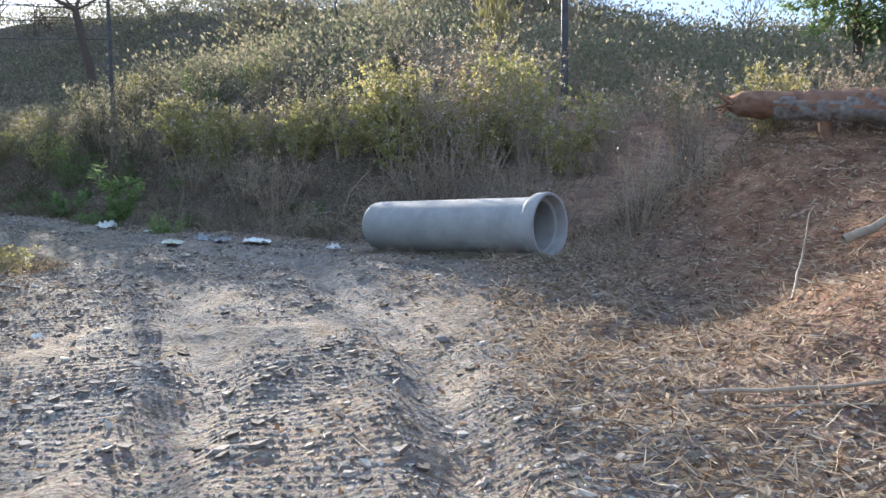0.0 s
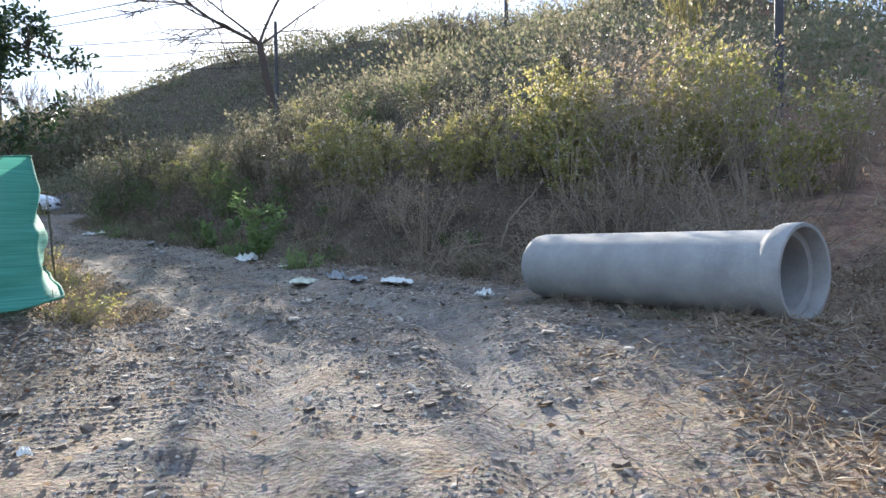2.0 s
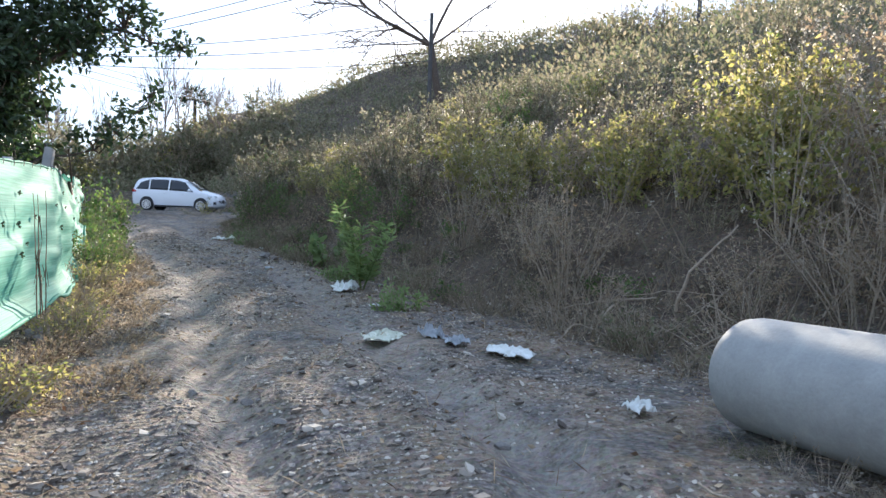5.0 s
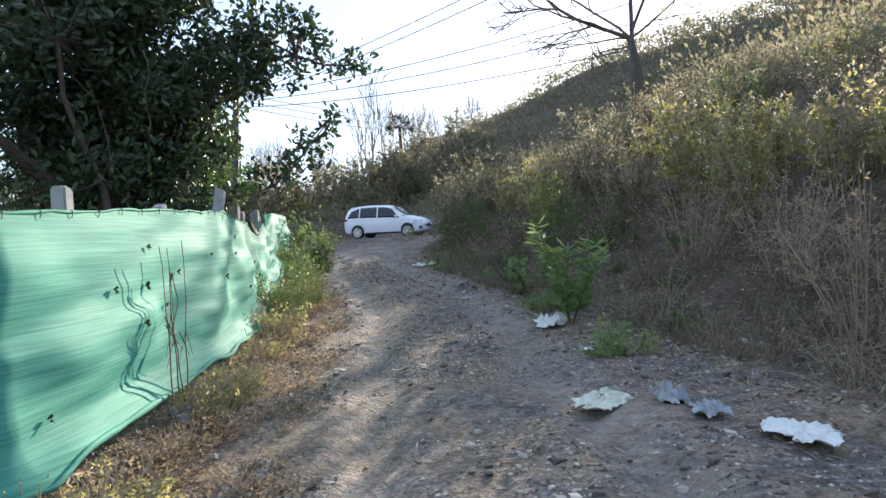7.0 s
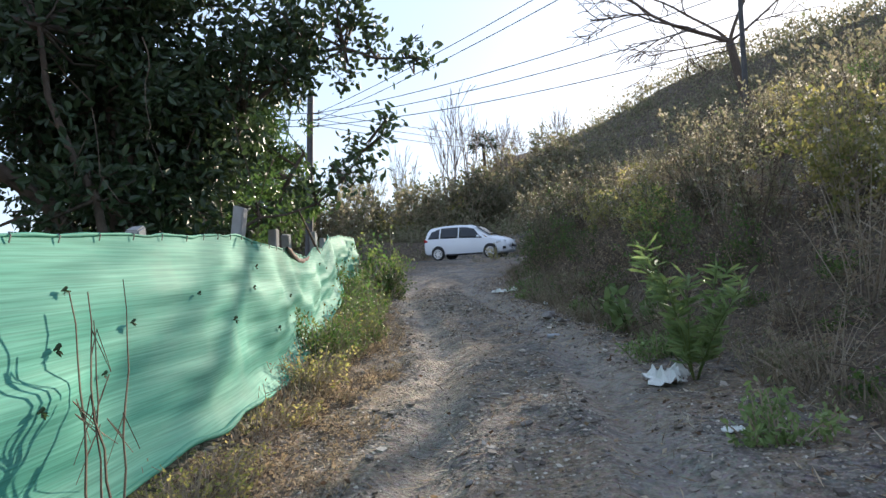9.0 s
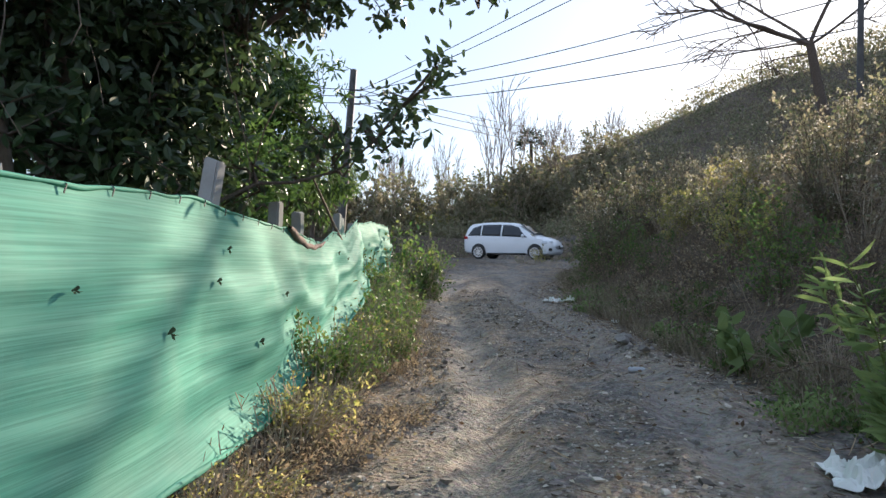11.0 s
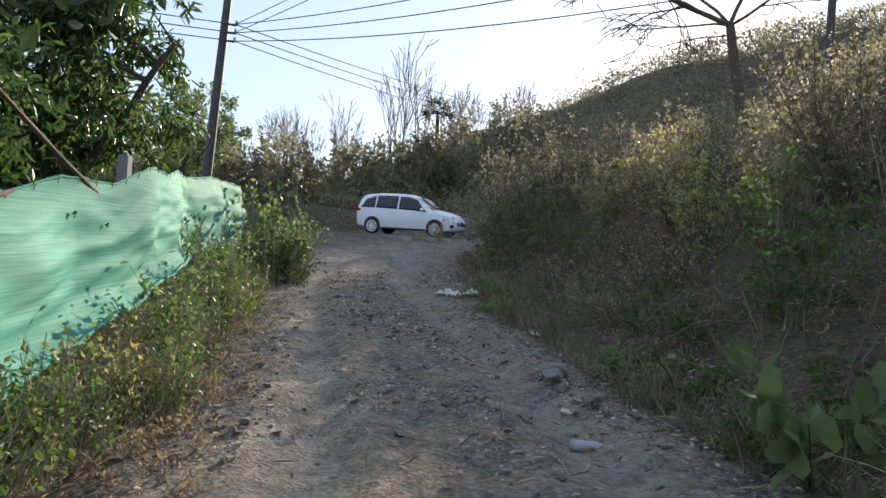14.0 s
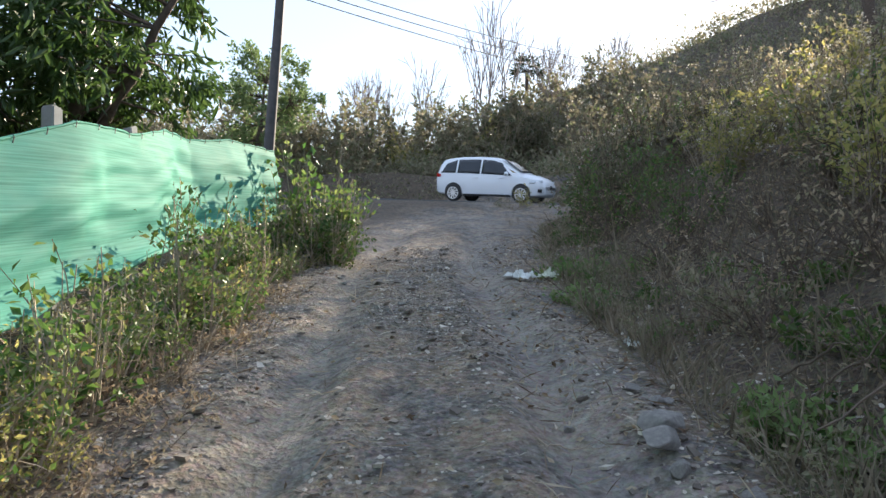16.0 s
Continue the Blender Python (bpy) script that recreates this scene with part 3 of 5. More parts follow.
def shrub(name, label, h, spread, stems, twigs, leaves, leaf_mat, leaf_len, leaf_w, stem_mat=None, bend=-0.5, low=0.2, heads=0, tube=0.011, group="scrub on the bank"):
    root = empty(name, Matrix.Identity(4), label, "shrub", group)
    g, lf, hd = Geo(), Geo(), Geo()
    for _ in range(stems):
        a = rng.uniform(0, 2 * math.pi)
        out = rng.uniform(0.05, spread)
        p = (0.18 * math.cos(a) * rng.uniform(0, 1.5), 0.18 * math.sin(a) * rng.uniform(0, 1.5), -0.08)
        ln = h * rng.uniform(0.6, 1.12)
        c = curve(p, (out * math.cos(a), out * math.sin(a), 1), ln, bend * rng.uniform(0.3, 1.3), 5)
        g.tube(c, np.linspace(tube, tube * 0.35, 5), 3)
        cs = [c]
        for _ in range(twigs):
            i = rng.integers(1, 4)
            w = c[i + 1] - c[i] + rng.normal(0, 0.5, 3) * np.linalg.norm(c[i + 1] - c[i]) * 1.6
            tw = curve(c[i], w, ln * rng.uniform(0.15, 0.4), -0.3, 3, 0.15)
            g.tube(tw, [tube * 0.5, tube * 0.35, tube * 0.2], 3)
            cs.append(tw)
        for c2 in cs:
            n = max(1, int(leaves * rng.uniform(0.5, 1.5)))
            t = low + (1 - low) * rng.uniform(0, 1, n) ** 0.7
            idx = t * (len(c2) - 1.001)
            i0 = idx.astype(int)
            f = (idx - i0)[:, None]
            pos = c2[i0] * (1 - f) + c2[i0 + 1] * f + rng.normal(0, 0.03, (n, 3))
            ways = c2[i0 + 1] - c2[i0]
            ways = ways / (np.linalg.norm(ways, axis=1)[:, None] + 1e-9) * 0.4 + rng.normal(0, 0.7, (n, 3)) + (0, 0, -0.1)
            lf.leaves(pos, ways, leaf_len, leaf_w)
            if heads and rng.uniform() < 0.6:
                hp = c2[-1] + rng.normal(0, 0.03, (heads, 3))
                hd.leaves(hp, rng.normal(0, 1, (heads, 3)), 0.035, 0.03)
    part("stalk_tangle", g.mesh("stalk_tangle", stem_mat or M_DRYSTEM), root)
    part("foliage", lf.mesh("foliage", leaf_mat), root)
    if heads:
        tagged(part("seed_fluff", hd.mesh("seed_fluff", M_FLOWER), root, "pale fluffy seed heads"), kind="stuff")
    return root


def scatter(kinds, spots):
    """Spots: x, y, scale, kind. The first of each kind is the original."""
    used = set()
    for x, y, sc, k in spots:
        m = Matrix.LocRotScale((x, y, hz(x, y) - 0.02), Euler((rng.normal(0, 0.06), rng.normal(0, 0.06), rng.uniform(0, 6.28))), (sc, sc, sc * rng.uniform(0.85, 1.15)))
        ob = kinds[k]
        if k in used:
            made = copy_thing(ob, m)
            made.matrix_basis = m
        else:
            used.add(k)
            ob.matrix_basis = m


DRY = [shrub("dry_shrub", "tangle of dry brown stems and curled dead leaves", 1.7, 0.5, 20, 3, 10, M_DRYLEAF, 0.062, 0.026, heads=0),
       shrub("dry_shrub", "tangle of dry brown stems and curled dead leaves", 2.0, 0.4, 24, 2, 10, M_DRYLEAF, 0.066, 0.024, bend=-0.8, heads=4),
       shrub("dry_shrub", "tall dry brown stalks with papery leaves", 2.3, 0.3, 20, 3, 11, M_DRYLEAF, 0.075, 0.034, bend=-0.3, heads=5)]
YEL = [shrub("flowering_shrub", "yellowing shrub with thin stems and pale seed heads", 1.9, 0.5, 20, 4, 15, M_YELLOW, 0.08, 0.048, heads=7),
       shrub("flowering_shrub", "yellowing shrub with thin stems and pale seed heads", 1.5, 0.6, 18, 4, 15, M_YELLOW, 0.075, 0.045, heads=6)]
LOW = [shrub("low_brush", "low heap of broken grey-brown brush and grass", 0.75, 1.1, 24, 2, 3, M_DRYLEAF, 0.05, 0.015, bend=-1.0, tube=0.006),
       shrub("low_brush", "low dull green weeds among dry stalks", 0.6, 0.9, 20, 2, 7, M_SCRUB, 0.05, 0.026, bend=-0.7, tube=0.005)]
DGR = [shrub("green_bush", "dense dusty dark green bush on the bank", 2.1, 0.55, 22, 4, 13, M_SCRUB, 0.08, 0.044, stem_mat=M_CANE, low=0.05, heads=3),
       shrub("green_bush", "dense dusty dark green bush on the bank", 1.6, 0.7, 18, 4, 12, M_GREEN, 0.07, 0.04, stem_mat=M_CANE, low=0.05)]
COVER = [shrub("ground_weed", "low dark green leafy weeds creeping over the bank's foot", 0.34, 1.5, 26, 3, 6, M_GREEN, 0.06, 0.036, bend=-0.8, low=0.1, tube=0.004, group="creeping weeds"),
         shrub("bramble", "tangled arching brown canes with few dead leaves", 1.15, 1.2, 30, 3, 3, M_DRYLEAF, 0.06, 0.026, stem_mat=M_CANE, bend=-1.7, tube=0.008, group="brambles on the bank")]
BANK = DRY + YEL + LOW + DGR + COVER   # 0-2 dry, 3-4 yellowing, 5-6 low, 7-8 green, 9 creeping, 10 bramble


def bank_point(s, d):
    """A point d metres up the bank from the hill's foot, s metres along it."""
    line = FOOT[3:14]
    p, _, way = along(line, s)
    return p.x + way.y * d, p.y - way.x * d


bank_len = line_length(FOOT[3:14])
spots = []
for s_ in np.arange(0.3, bank_len, 0.6):
    for d0, d1, what, p in ((-0.25, 0.4, "low", 0.9), (0.2, 0.9, "low", 0.9), (0.6, 1.4, "front", 0.9), (1.2, 2.2, "front", 0.8), (1.9, 3.0, "mid", 0.9), (2.6, 4.0, "mid", 0.8), (3.6, 6.0, "back", 0.7), (6.0, 9.5, "back", 0.6)):
        if rng.uniform() < p:
            s2, d = s_ + rng.uniform(-0.4, 0.4), rng.uniform(d0, d1)
            x, y = bank_point(max(0, min(bank_len - 0.1, s2)), d)
            right = x > -1.5
            far = x < -6.0
            tall = float(np.interp(x, [-6, -3.5, -1.2, 1.0, 2.2, 5], [0.62, 0.72, 0.98, 1.15, 0.75, 0.6]))
            if s2 < 4.4 and d < 3.2:
                continue
            if -1.7 < x < 2.0 and y < 11.0 and d < 0.9:
                continue
            if what == "low":
                k, sc = int(rng.choice([5, 5, 6] if x > -5 else [9, 9, 5, 6])), rng.uniform(0.5, 1.0)
            elif what == "front":
                k, sc = int(rng.choice([0, 5, 10, 0, 1] if right else [9, 9, 10, 6, 8, 10] if far else [10, 6, 9, 0, 10, 5])), rng.uniform(0.5, 0.8)
            elif what == "mid":
                k, sc = int(rng.choice([0, 3, 2, 2, 3, 1] if right else [7, 8, 7, 3, 0, 10] if far else [3, 3, 7, 0, 4, 3])), rng.uniform(0.6, 0.9) if far else rng.uniform(0.85, 1.1) * tall
            else:
                k, sc = int(rng.choice([1, 2, 3, 2] if right else [7, 7, 0, 8, 3] if far else [3, 7, 0, 7, 0])), rng.uniform(0.6, 0.85) if far else rng.uniform(0.75, 1.05) * tall
            spots.append((x, y, sc, k))
# the bush at the bend beside the car, and brush by the fallen log
for x, y, sc, k in [(-22.8, 27.6, 1.25, 7), (-21.8, 26.9, 1.1, 7), (-23.6, 28.9, 1.2, 7), (-21.3, 26.0, 0.9, 8), (-22.6, 26.6, 0.7, 4), (-20.6, 26.3, 1.0, 7), (-23.9, 28.0, 0.6, 4), (-24.4, 29.6, 0.9, 8), (2.6, 9.9, 0.8, 5), (3.3, 9.3, 0.9, 5), (4.2, 10.2, 0.7, 10), (5.4, 10.4, 0.7, 0), (6.6, 10.0, 0.6, 10), (3.6, 11.0, 0.8, 1)]:
    spots.append((x, y, sc, k))
for q in np.linspace(-0.05, 1.05, 20):
    side = rng.uniform(0.28, 0.5)
    x, y = -1.10 + 2.23 * q - 0.63 * side, 10.42 - 1.85 * q - 0.77 * side
    spots.append((x, y, rng.uniform(0.18, 0.36), int(rng.choice([5, 6, 5]))))
for _ in range(10):
    spots.append((1.5 + rng.uniform(-0.3, 0.7), 8.7 + rng.uniform(-0.5, 0.9), rng.uniform(0.3, 0.5), 5))
def before_car(x, y):
    late = math.degrees(math.atan2(-(x + 8.92), y - 14.43)) > 46.4 and math.hypot(x + 8.92, y - 14.43) > 5
    return late or (math.degrees(math.atan2(-(x + 5.9), y - 10.8)) > 43.0 and math.hypot(x + 5.9, y - 10.8) > 12)


spots = [(x, y, min(sc, 0.4), 5) if before_car(x, y) and k not in (5, 6, 9) else (x, y, min(sc, 0.5) if before_car(x, y) else sc, k) for x, y, sc, k in spots]
spots += [(-26.82, 29.99, 0.75, 6), (-26.3, 30.37, 0.4, 4), (-26.11, 30.93, 0.65, 6), (-26.18, 29.83, 0.60, 5), (-31.6, 37.2, 0.55, 6), (-17.4, 24.2, 1.0, 8), (-18.5, 25.2, 1.0, 7), (-16.5, 23.4, 0.9, 7), (-19.3, 26.3, 1.1, 7), (-17.3, 25.2, 1.15, 7), (-15.6, 22.6, 0.8, 8), (-18.2, 26.0, 1.2, 8)]
scatter(BANK, spots)


def weeds():
    kinds = [shrub("weed", "leafy green weed climbing beside the net", 1.15, 0.25, 9, 3, 8, M_GREEN, 0.075, 0.05, bend=-0.2, low=0.1, group="weeds along the net"),
             shrub("weed", "bushy yellow-green weed with dry stalks", 0.8, 0.6, 18, 3, 8, M_GREEN, 0.055, 0.032, bend=-0.5, low=0.05, group="weeds along the net"),
             shrub("weed", "straggling weed, half dry, brown and green", 0.7, 0.8, 20, 3, 6, M_YELLOW, 0.05, 0.024, bend=-0.7, group="weeds along the net"),
             shrub("weed", "dead straw-coloured weed stalks", 0.6, 0.9, 22, 2, 3, M_STRAW, 0.06, 0.014, bend=-0.8, group="weeds along the net"),
             shrub("dead_brush", "heap of broken dead brown brush under the net", 0.42, 1.4, 30, 3, 5, M_DRYLEAF, 0.05, 0.02, stem_mat=M_CANE, bend=-1.2, tube=0.005, group="brush under the net")]
    line = FENCE[2:]
    n = line_length(line)
    sp = []
    for s_ in np.arange(0.1, n, 0.24):
        far = smooth(5.2, 9.6, s_)
        for _ in range(1 + int(rng.uniform() < 0.4 + 0.6 * far)):
            p, _k, d = along(line, s_ + rng.uniform(-0.2, 0.2))
            off = rng.uniform(0.22, 0.4 + 0.45 * far)
            x, y = p.x + d.y * off, p.y - d.x * off
            if far < 0.3:
                k, sc = int(rng.choice([4, 4, 3, 2])), rng.uniform(0.4, 0.8)
            else:
                k, sc = int(rng.choice([0, 0, 1, 1, 2, 2, 3, 3])), rng.uniform(0.45, 0.85) * (1 + 0.12 * smooth(8.5, 11.5, s_))
            sp.append((x, y, sc, k))
    for s_ in np.arange(0.0, 14, 0.22):
        p, _k, d = along(line, s_ + rng.uniform(-0.1, 0.1))
        off = rng.uniform(0.35, 1.15)
        sp.append((p.x + d.y * off, p.y - d.x * off, rng.uniform(0.35, 0.75), 4))
    for _ in range(12):
        sp.append((-19.0 + rng.uniform(-0.4, 0.9), 18.9 + rng.uniform(-0.5, 0.8), rng.uniform(0.9, 1.5), int(rng.choice([0, 1]))))
    scatter(kinds, sp)


weeds()


def roadside_plants():
    tall = empty("wild_plant", Matrix.Identity(4), "lanky bright green plant with long drooping leaves", "plant")
    st, lf = Geo(), Geo()
    for _ in range(9):
        a = rng.uniform(0, 6.28)
        c = curve((0, 0, -0.05), (0.35 * math.cos(a), 0.35 * math.sin(a), 1), rng.uniform(0.7, 1.35), -0.15, 7)
        st.tube(c, np.linspace(0.009, 0.003, 7), 4)
        n = 42
        t = rng.uniform(0.2, 1, n) * 5.99
        i0 = t.astype(int)
        pos = c[i0] + (c[i0 + 1] - c[i0]) * (t - i0)[:, None]
        w = rng.normal(0, 1, (n, 3)) * (1, 1, 0.2) + (0, 0, 0.35)
        lf.leaves(pos, w, 0.17, 0.035, full=True)
    part("stalk_tangle", st.mesh("stems", M_GREEN), tall)
    part("foliage", lf.mesh("foliage", M_BRIGHT), tall)
    tall.matrix_basis = pose(-6.75, 14.6, hz(-6.75, 14.6)) @ Matrix.Diagonal((1.0, 1.0, 1.1, 1))
    clump = shrub("low_plant", "low clump of fresh green leaves at the verge", 0.42, 0.9, 22, 2, 9, M_BRIGHT, 0.06, 0.03, bend=-0.5, low=0.05, group="green clumps at the verge")
    scatter([clump], [(-5.35, 13.35, 1.0, 0), (-7.6, 15.2, 0.8, 0), (-10.45, 17.6, 0.9, 0), (-13.6, 19.6, 0.9, 0), (-8.0, 15.9, 0.7, 0), (-14.3, 20.4, 0.8, 0)])
    broad = empty("broadleaf_plant", Matrix.Identity(4), "broad-leaved green weed on the verge", "plant")
    st, lf = Geo(), Geo()
    for _ in range(8):
        a = rng.uniform(0, 6.28)
        c = curve((0, 0, -0.05), (0.6 * math.cos(a), 0.6 * math.sin(a), 1), rng.uniform(0.35, 0.65), -0.3, 5)
        st.tube(c, np.linspace(0.006, 0.003, 5), 4)
        lf.leaves(c[[2, 3, 3, 4, 4, 4]], rng.normal(0, 1, (6, 3)) * (1, 1, 0.3), 0.15, 0.11, full=True)
    part("stalk_tangle", st.mesh("stems", M_GREEN), broad)
    part("foliage", lf.mesh("foliage", M_BRIGHT), broad)
    broad.matrix_basis = pose(-8.72, 16.35, hz(-8.72, 16.35)) @ Matrix.Diagonal((1.15, 1.15, 1.5, 1))


roadside_plants()


def tree(name, label, base, limbs, clumps, leaf_mat, leaf_len, leaf_w, trunk_r, droop=0.0, bark=None, full=True):
    """limbs: polylines from the base, each with its radius; clumps: x, y, z, radius, leaf count in the world."""
    root = empty(name, Matrix.Identity(4), label, "tree")
    g, lf = Geo(), Geo()
    tips = []
    for pts, r in limbs:
        pts = np.array(pts, float)
        t = np.linspace(0, len(pts) - 1, 9)
        i = np.minimum(t.astype(int), len(pts) - 2)
        c = pts[i] + (pts[i + 1] - pts[i]) * (t - i)[:, None] + rng.normal(0, 0.05, (9, 3))
        c[0] = pts[0]
        g.tube(c, np.linspace(r, r * 0.35, 9), 8)
        tips.append(c)
    allp = np.concatenate(tips)
    for x, y, z, r, n in clumps:
        ctr = np.array((x, y, z))
        near = allp[np.argmin(np.linalg.norm(allp - ctr, axis=1))]
        sprigs = max(4, n // 28)
        for _ in range(sprigs):
            d = rng.normal(0, 1, 3)
            d /= np.linalg.norm(d)
            tip = ctr + d * r * rng.uniform(0.35, 1.0) ** 0.6
            mid = near + (tip - near) * 0.5 + rng.normal(0, 0.12, 3)
            c = np.array([near, mid, tip])
            if rng.uniform() < 0.5:
                g.tube(c, [0.025, 0.014, 0.004], 3)
            k = max(6, n // sprigs)
            f = rng.uniform(0.0, 1.0, k)[:, None]
            pos = tip - (tip - mid) / (np.linalg.norm(tip - mid) + 1e-6) * f * min(0.6, r * 0.6) + rng.normal(0, 0.09, (k, 3))
            w = (tip - mid) / (np.linalg.norm(tip - mid) + 1e-6) * 0.5 + rng.normal(0, 0.7, (k, 3)) + (0, 0, -droop)
            lf.leaves(pos, w, leaf_len, leaf_w, full=full)
    part("trunk", g.mesh("trunk", bark or M_BARK, True), root)
    part("crown", lf.mesh("crown", leaf_mat), root)
    return root


def clump_cloud(c, rad, n, r, leaves):
    out = []
    for _ in range(n):
        d = rng.normal(0, 1, 3)
        d /= np.linalg.norm(d)
        p = np.array(c) + d * np.array(rad) * rng.uniform(0.2, 1.0) ** 0.5
        out.append((*p, r * rng.uniform(0.7, 1.3), int(leaves * rng.uniform(0.7, 1.3))))
    return out


def big_trees():
    b = (-11.0, 10.9, hz(-11.0, 10.9) - 0.2)
    limbs = [([b, (-11.0, 11.0, 3.0), (-11.1, 11.2, 7.0)], 0.26), ([(-11.3, 10.7, b[2]), (-11.6, 10.4, 3.2), (-11.9, 9.9, 6.2)], 0.15),
             ([(-11.0, 11.0, 2.6), (-11.1, 12.2, 3.9), (-11.0, 13.4, 4.9), (-10.5, 14.4, 4.8)], 0.04), ([(-11.0, 11.0, 2.0), (-11.0, 12.3, 2.7), (-10.8, 13.3, 3.0), (-10.5, 14.0, 3.9)], 0.022),
             ([(-11.0, 10.9, 2.3), (-10.8, 9.6, 3.4), (-10.6, 8.2, 4.6)], 0.09), ([(-10.7, 10.8, b[2]), (-10.3, 10.6, 2.3), (-10.2, 10.0, 4.4)], 0.07)]
    clumps = clump_cloud((-11.1, 11.1, 4.6), (1.15, 1.15, 2.6), 62, 0.6, 420)
    clumps += clump_cloud((-11.2, 12.6, 4.7), (0.7, 0.9, 0.9), 14, 0.42, 110)
    clumps += clump_cloud((-11.2, 13.5, 5.1), (0.6, 0.7, 0.6), 8, 0.35, 80)
    clumps += [(-11.2, 13.1, 3.1, 0.25, 60), (-11.3, 13.7, 3.4, 0.25, 60), (-11.4, 14.1, 3.8, 0.2, 45), (-11.2, 12.4, 2.8, 0.3, 80)]
    clumps += [(-10.8, 13.7, 5.3, 0.35, 80), (-10.6, 14.0, 5.0, 0.3, 70), (-10.5, 14.3, 4.8, 0.28, 60), (-10.4, 14.6, 4.85, 0.2, 40), (-10.7, 13.3, 3.1, 0.2, 45), (-10.6, 13.6, 3.3, 0.2, 45), (-10.5, 13.9, 3.7, 0.2, 40), (-10.45, 14.05, 4.0, 0.15, 30)]
    clumps += clump_cloud((-11.4, 9.2, 4.0), (1.3, 1.3, 1.5), 18, 0.5, 150)
    clumps += clump_cloud((-11.8, 7.4, 3.6), (1.4, 1.4, 1.6), 11, 0.5, 140)
    clumps = [(x, y, z, r, int(n * 1.25) if y > 12.3 else n) for x, y, z, r, n in clumps]
    clumps += clump_cloud((-12.0, 11.5, 3.4), (1.2, 1.2, 1.2), 30, 0.5, 240)
    dark = tree("tree", "dark dense tree hung with dry creepers behind the net", b, limbs, clumps, M_DARK, 0.115, 0.055, 0.3)
    for _ in range(30):
        x, y = -11.1 + rng.normal(0, 0.95), 11.0 + rng.normal(0, 0.95)
        top, ln = rng.uniform(3.2, 5.6), rng.uniform(0.8, 2.4)
        g = Geo()
        c = curve((x, y, top), (rng.normal(0, 0.2), rng.normal(0, 0.2), -1), min(ln, top - 1.7), -0.1, 8, 0.24)
        g.tube(c, np.linspace(0.007, 0.003, 8), 4)
        part("creeper", g.mesh("creeper", M_CANE), dark, "thin dry hanging creeper")
    b = (-20.6, 16.2, hz(-20.6, 16.2) - 0.2)
    limbs = [([b, (-20.6, 16.2, 2.6), (-20.3, 16.6, 5.5)], 0.22), ([(-20.6, 16.2, 2.4), (-19.6, 16.9, 3.8), (-19.0, 17.4, 5.0)], 0.11), ([(-20.6, 16.2, 2.4), (-20.4, 14.8, 3.8), (-19.8, 13.4, 5.2)], 0.11), ([(-20.6, 16.2, 2.8), (-21.6, 16.8, 4.4), (-22.0, 17.4, 6.0)], 0.11)]
    clumps = clump_cloud((-20.4, 16.0, 4.9), (2.1, 2.3, 2.3), 85, 0.55, 190)
    clumps += clump_cloud((-18.6, 13.2, 4.0), (1.6, 1.6, 1.6), 34, 0.5, 170)
    tree("mango_tree", "mango tree with long drooping glossy green leaves", b, limbs, clumps, M_MANGO, 0.22, 0.05, 0.25, droop=0.7)
    b = (-15.6, 13.2, hz(-15.6, 13.2) - 0.2)
    tree("tree", "leafy green tree with low hanging branches behind posts", b, [([b, (-15.6, 13.3, 2.2), (-15.2, 13.6, 4.0)], 0.12), ([(-15.6, 13.3, 2.0), (-14.8, 14.0, 2.9)], 0.06)],
         clump_cloud((-15.3, 13.5, 3.6), (1.0, 1.0, 1.3), 30, 0.45, 150), M_MANGO, 0.13, 0.05, 0.15, droop=0.3)
    b = (-38.6, 26.4, hz(-38.6, 26.4) - 0.2)
    tree("tree", "light green roundish tree beyond the power pole", b, [([b, (-38.6, 26.4, 4.5), (-38.4, 26.6, 7.0)], 0.16), ([(-38.6, 26.4, 4.0), (-37.4, 27.2, 6.0)], 0.08)],
         clump_cloud((-38.6, 26.4, 6.3), (2.4, 2.4, 2.4), 70, 0.6, 110), M_BRIGHT, 0.17, 0.09, 0.2, full=False)
    b = (12.2, 22.5, hz(12.2, 22.5) - 0.3)
    tree("tree", "sunlit bright green tree above the bank", b, [([b, (12.2, 22.5, b[2] + 2), (12.0, 22.5, 8.5)], 0.18)],
         clump_cloud((12.4, 22.3, 7.6), (2.2, 1.6, 1.8), 50, 0.6, 120), M_BRIGHT, 0.18, 0.08, 0.2, full=False)


big_trees()


def bare_parts(name, label, group, levels):
    """A leafless tree of trunk, boughs and twigs."""
    root = empty(name, Matrix.Identity(4), label, "tree", group)
    for nm, g in zip(("trunk", "bough_work", "twig_spray"), levels):
        ob = part(nm, g.mesh(nm, M_PALE if group else M_BARK), root)
        if nm == "twig_spray":
            tagged(ob, kind="stuff")
    return root


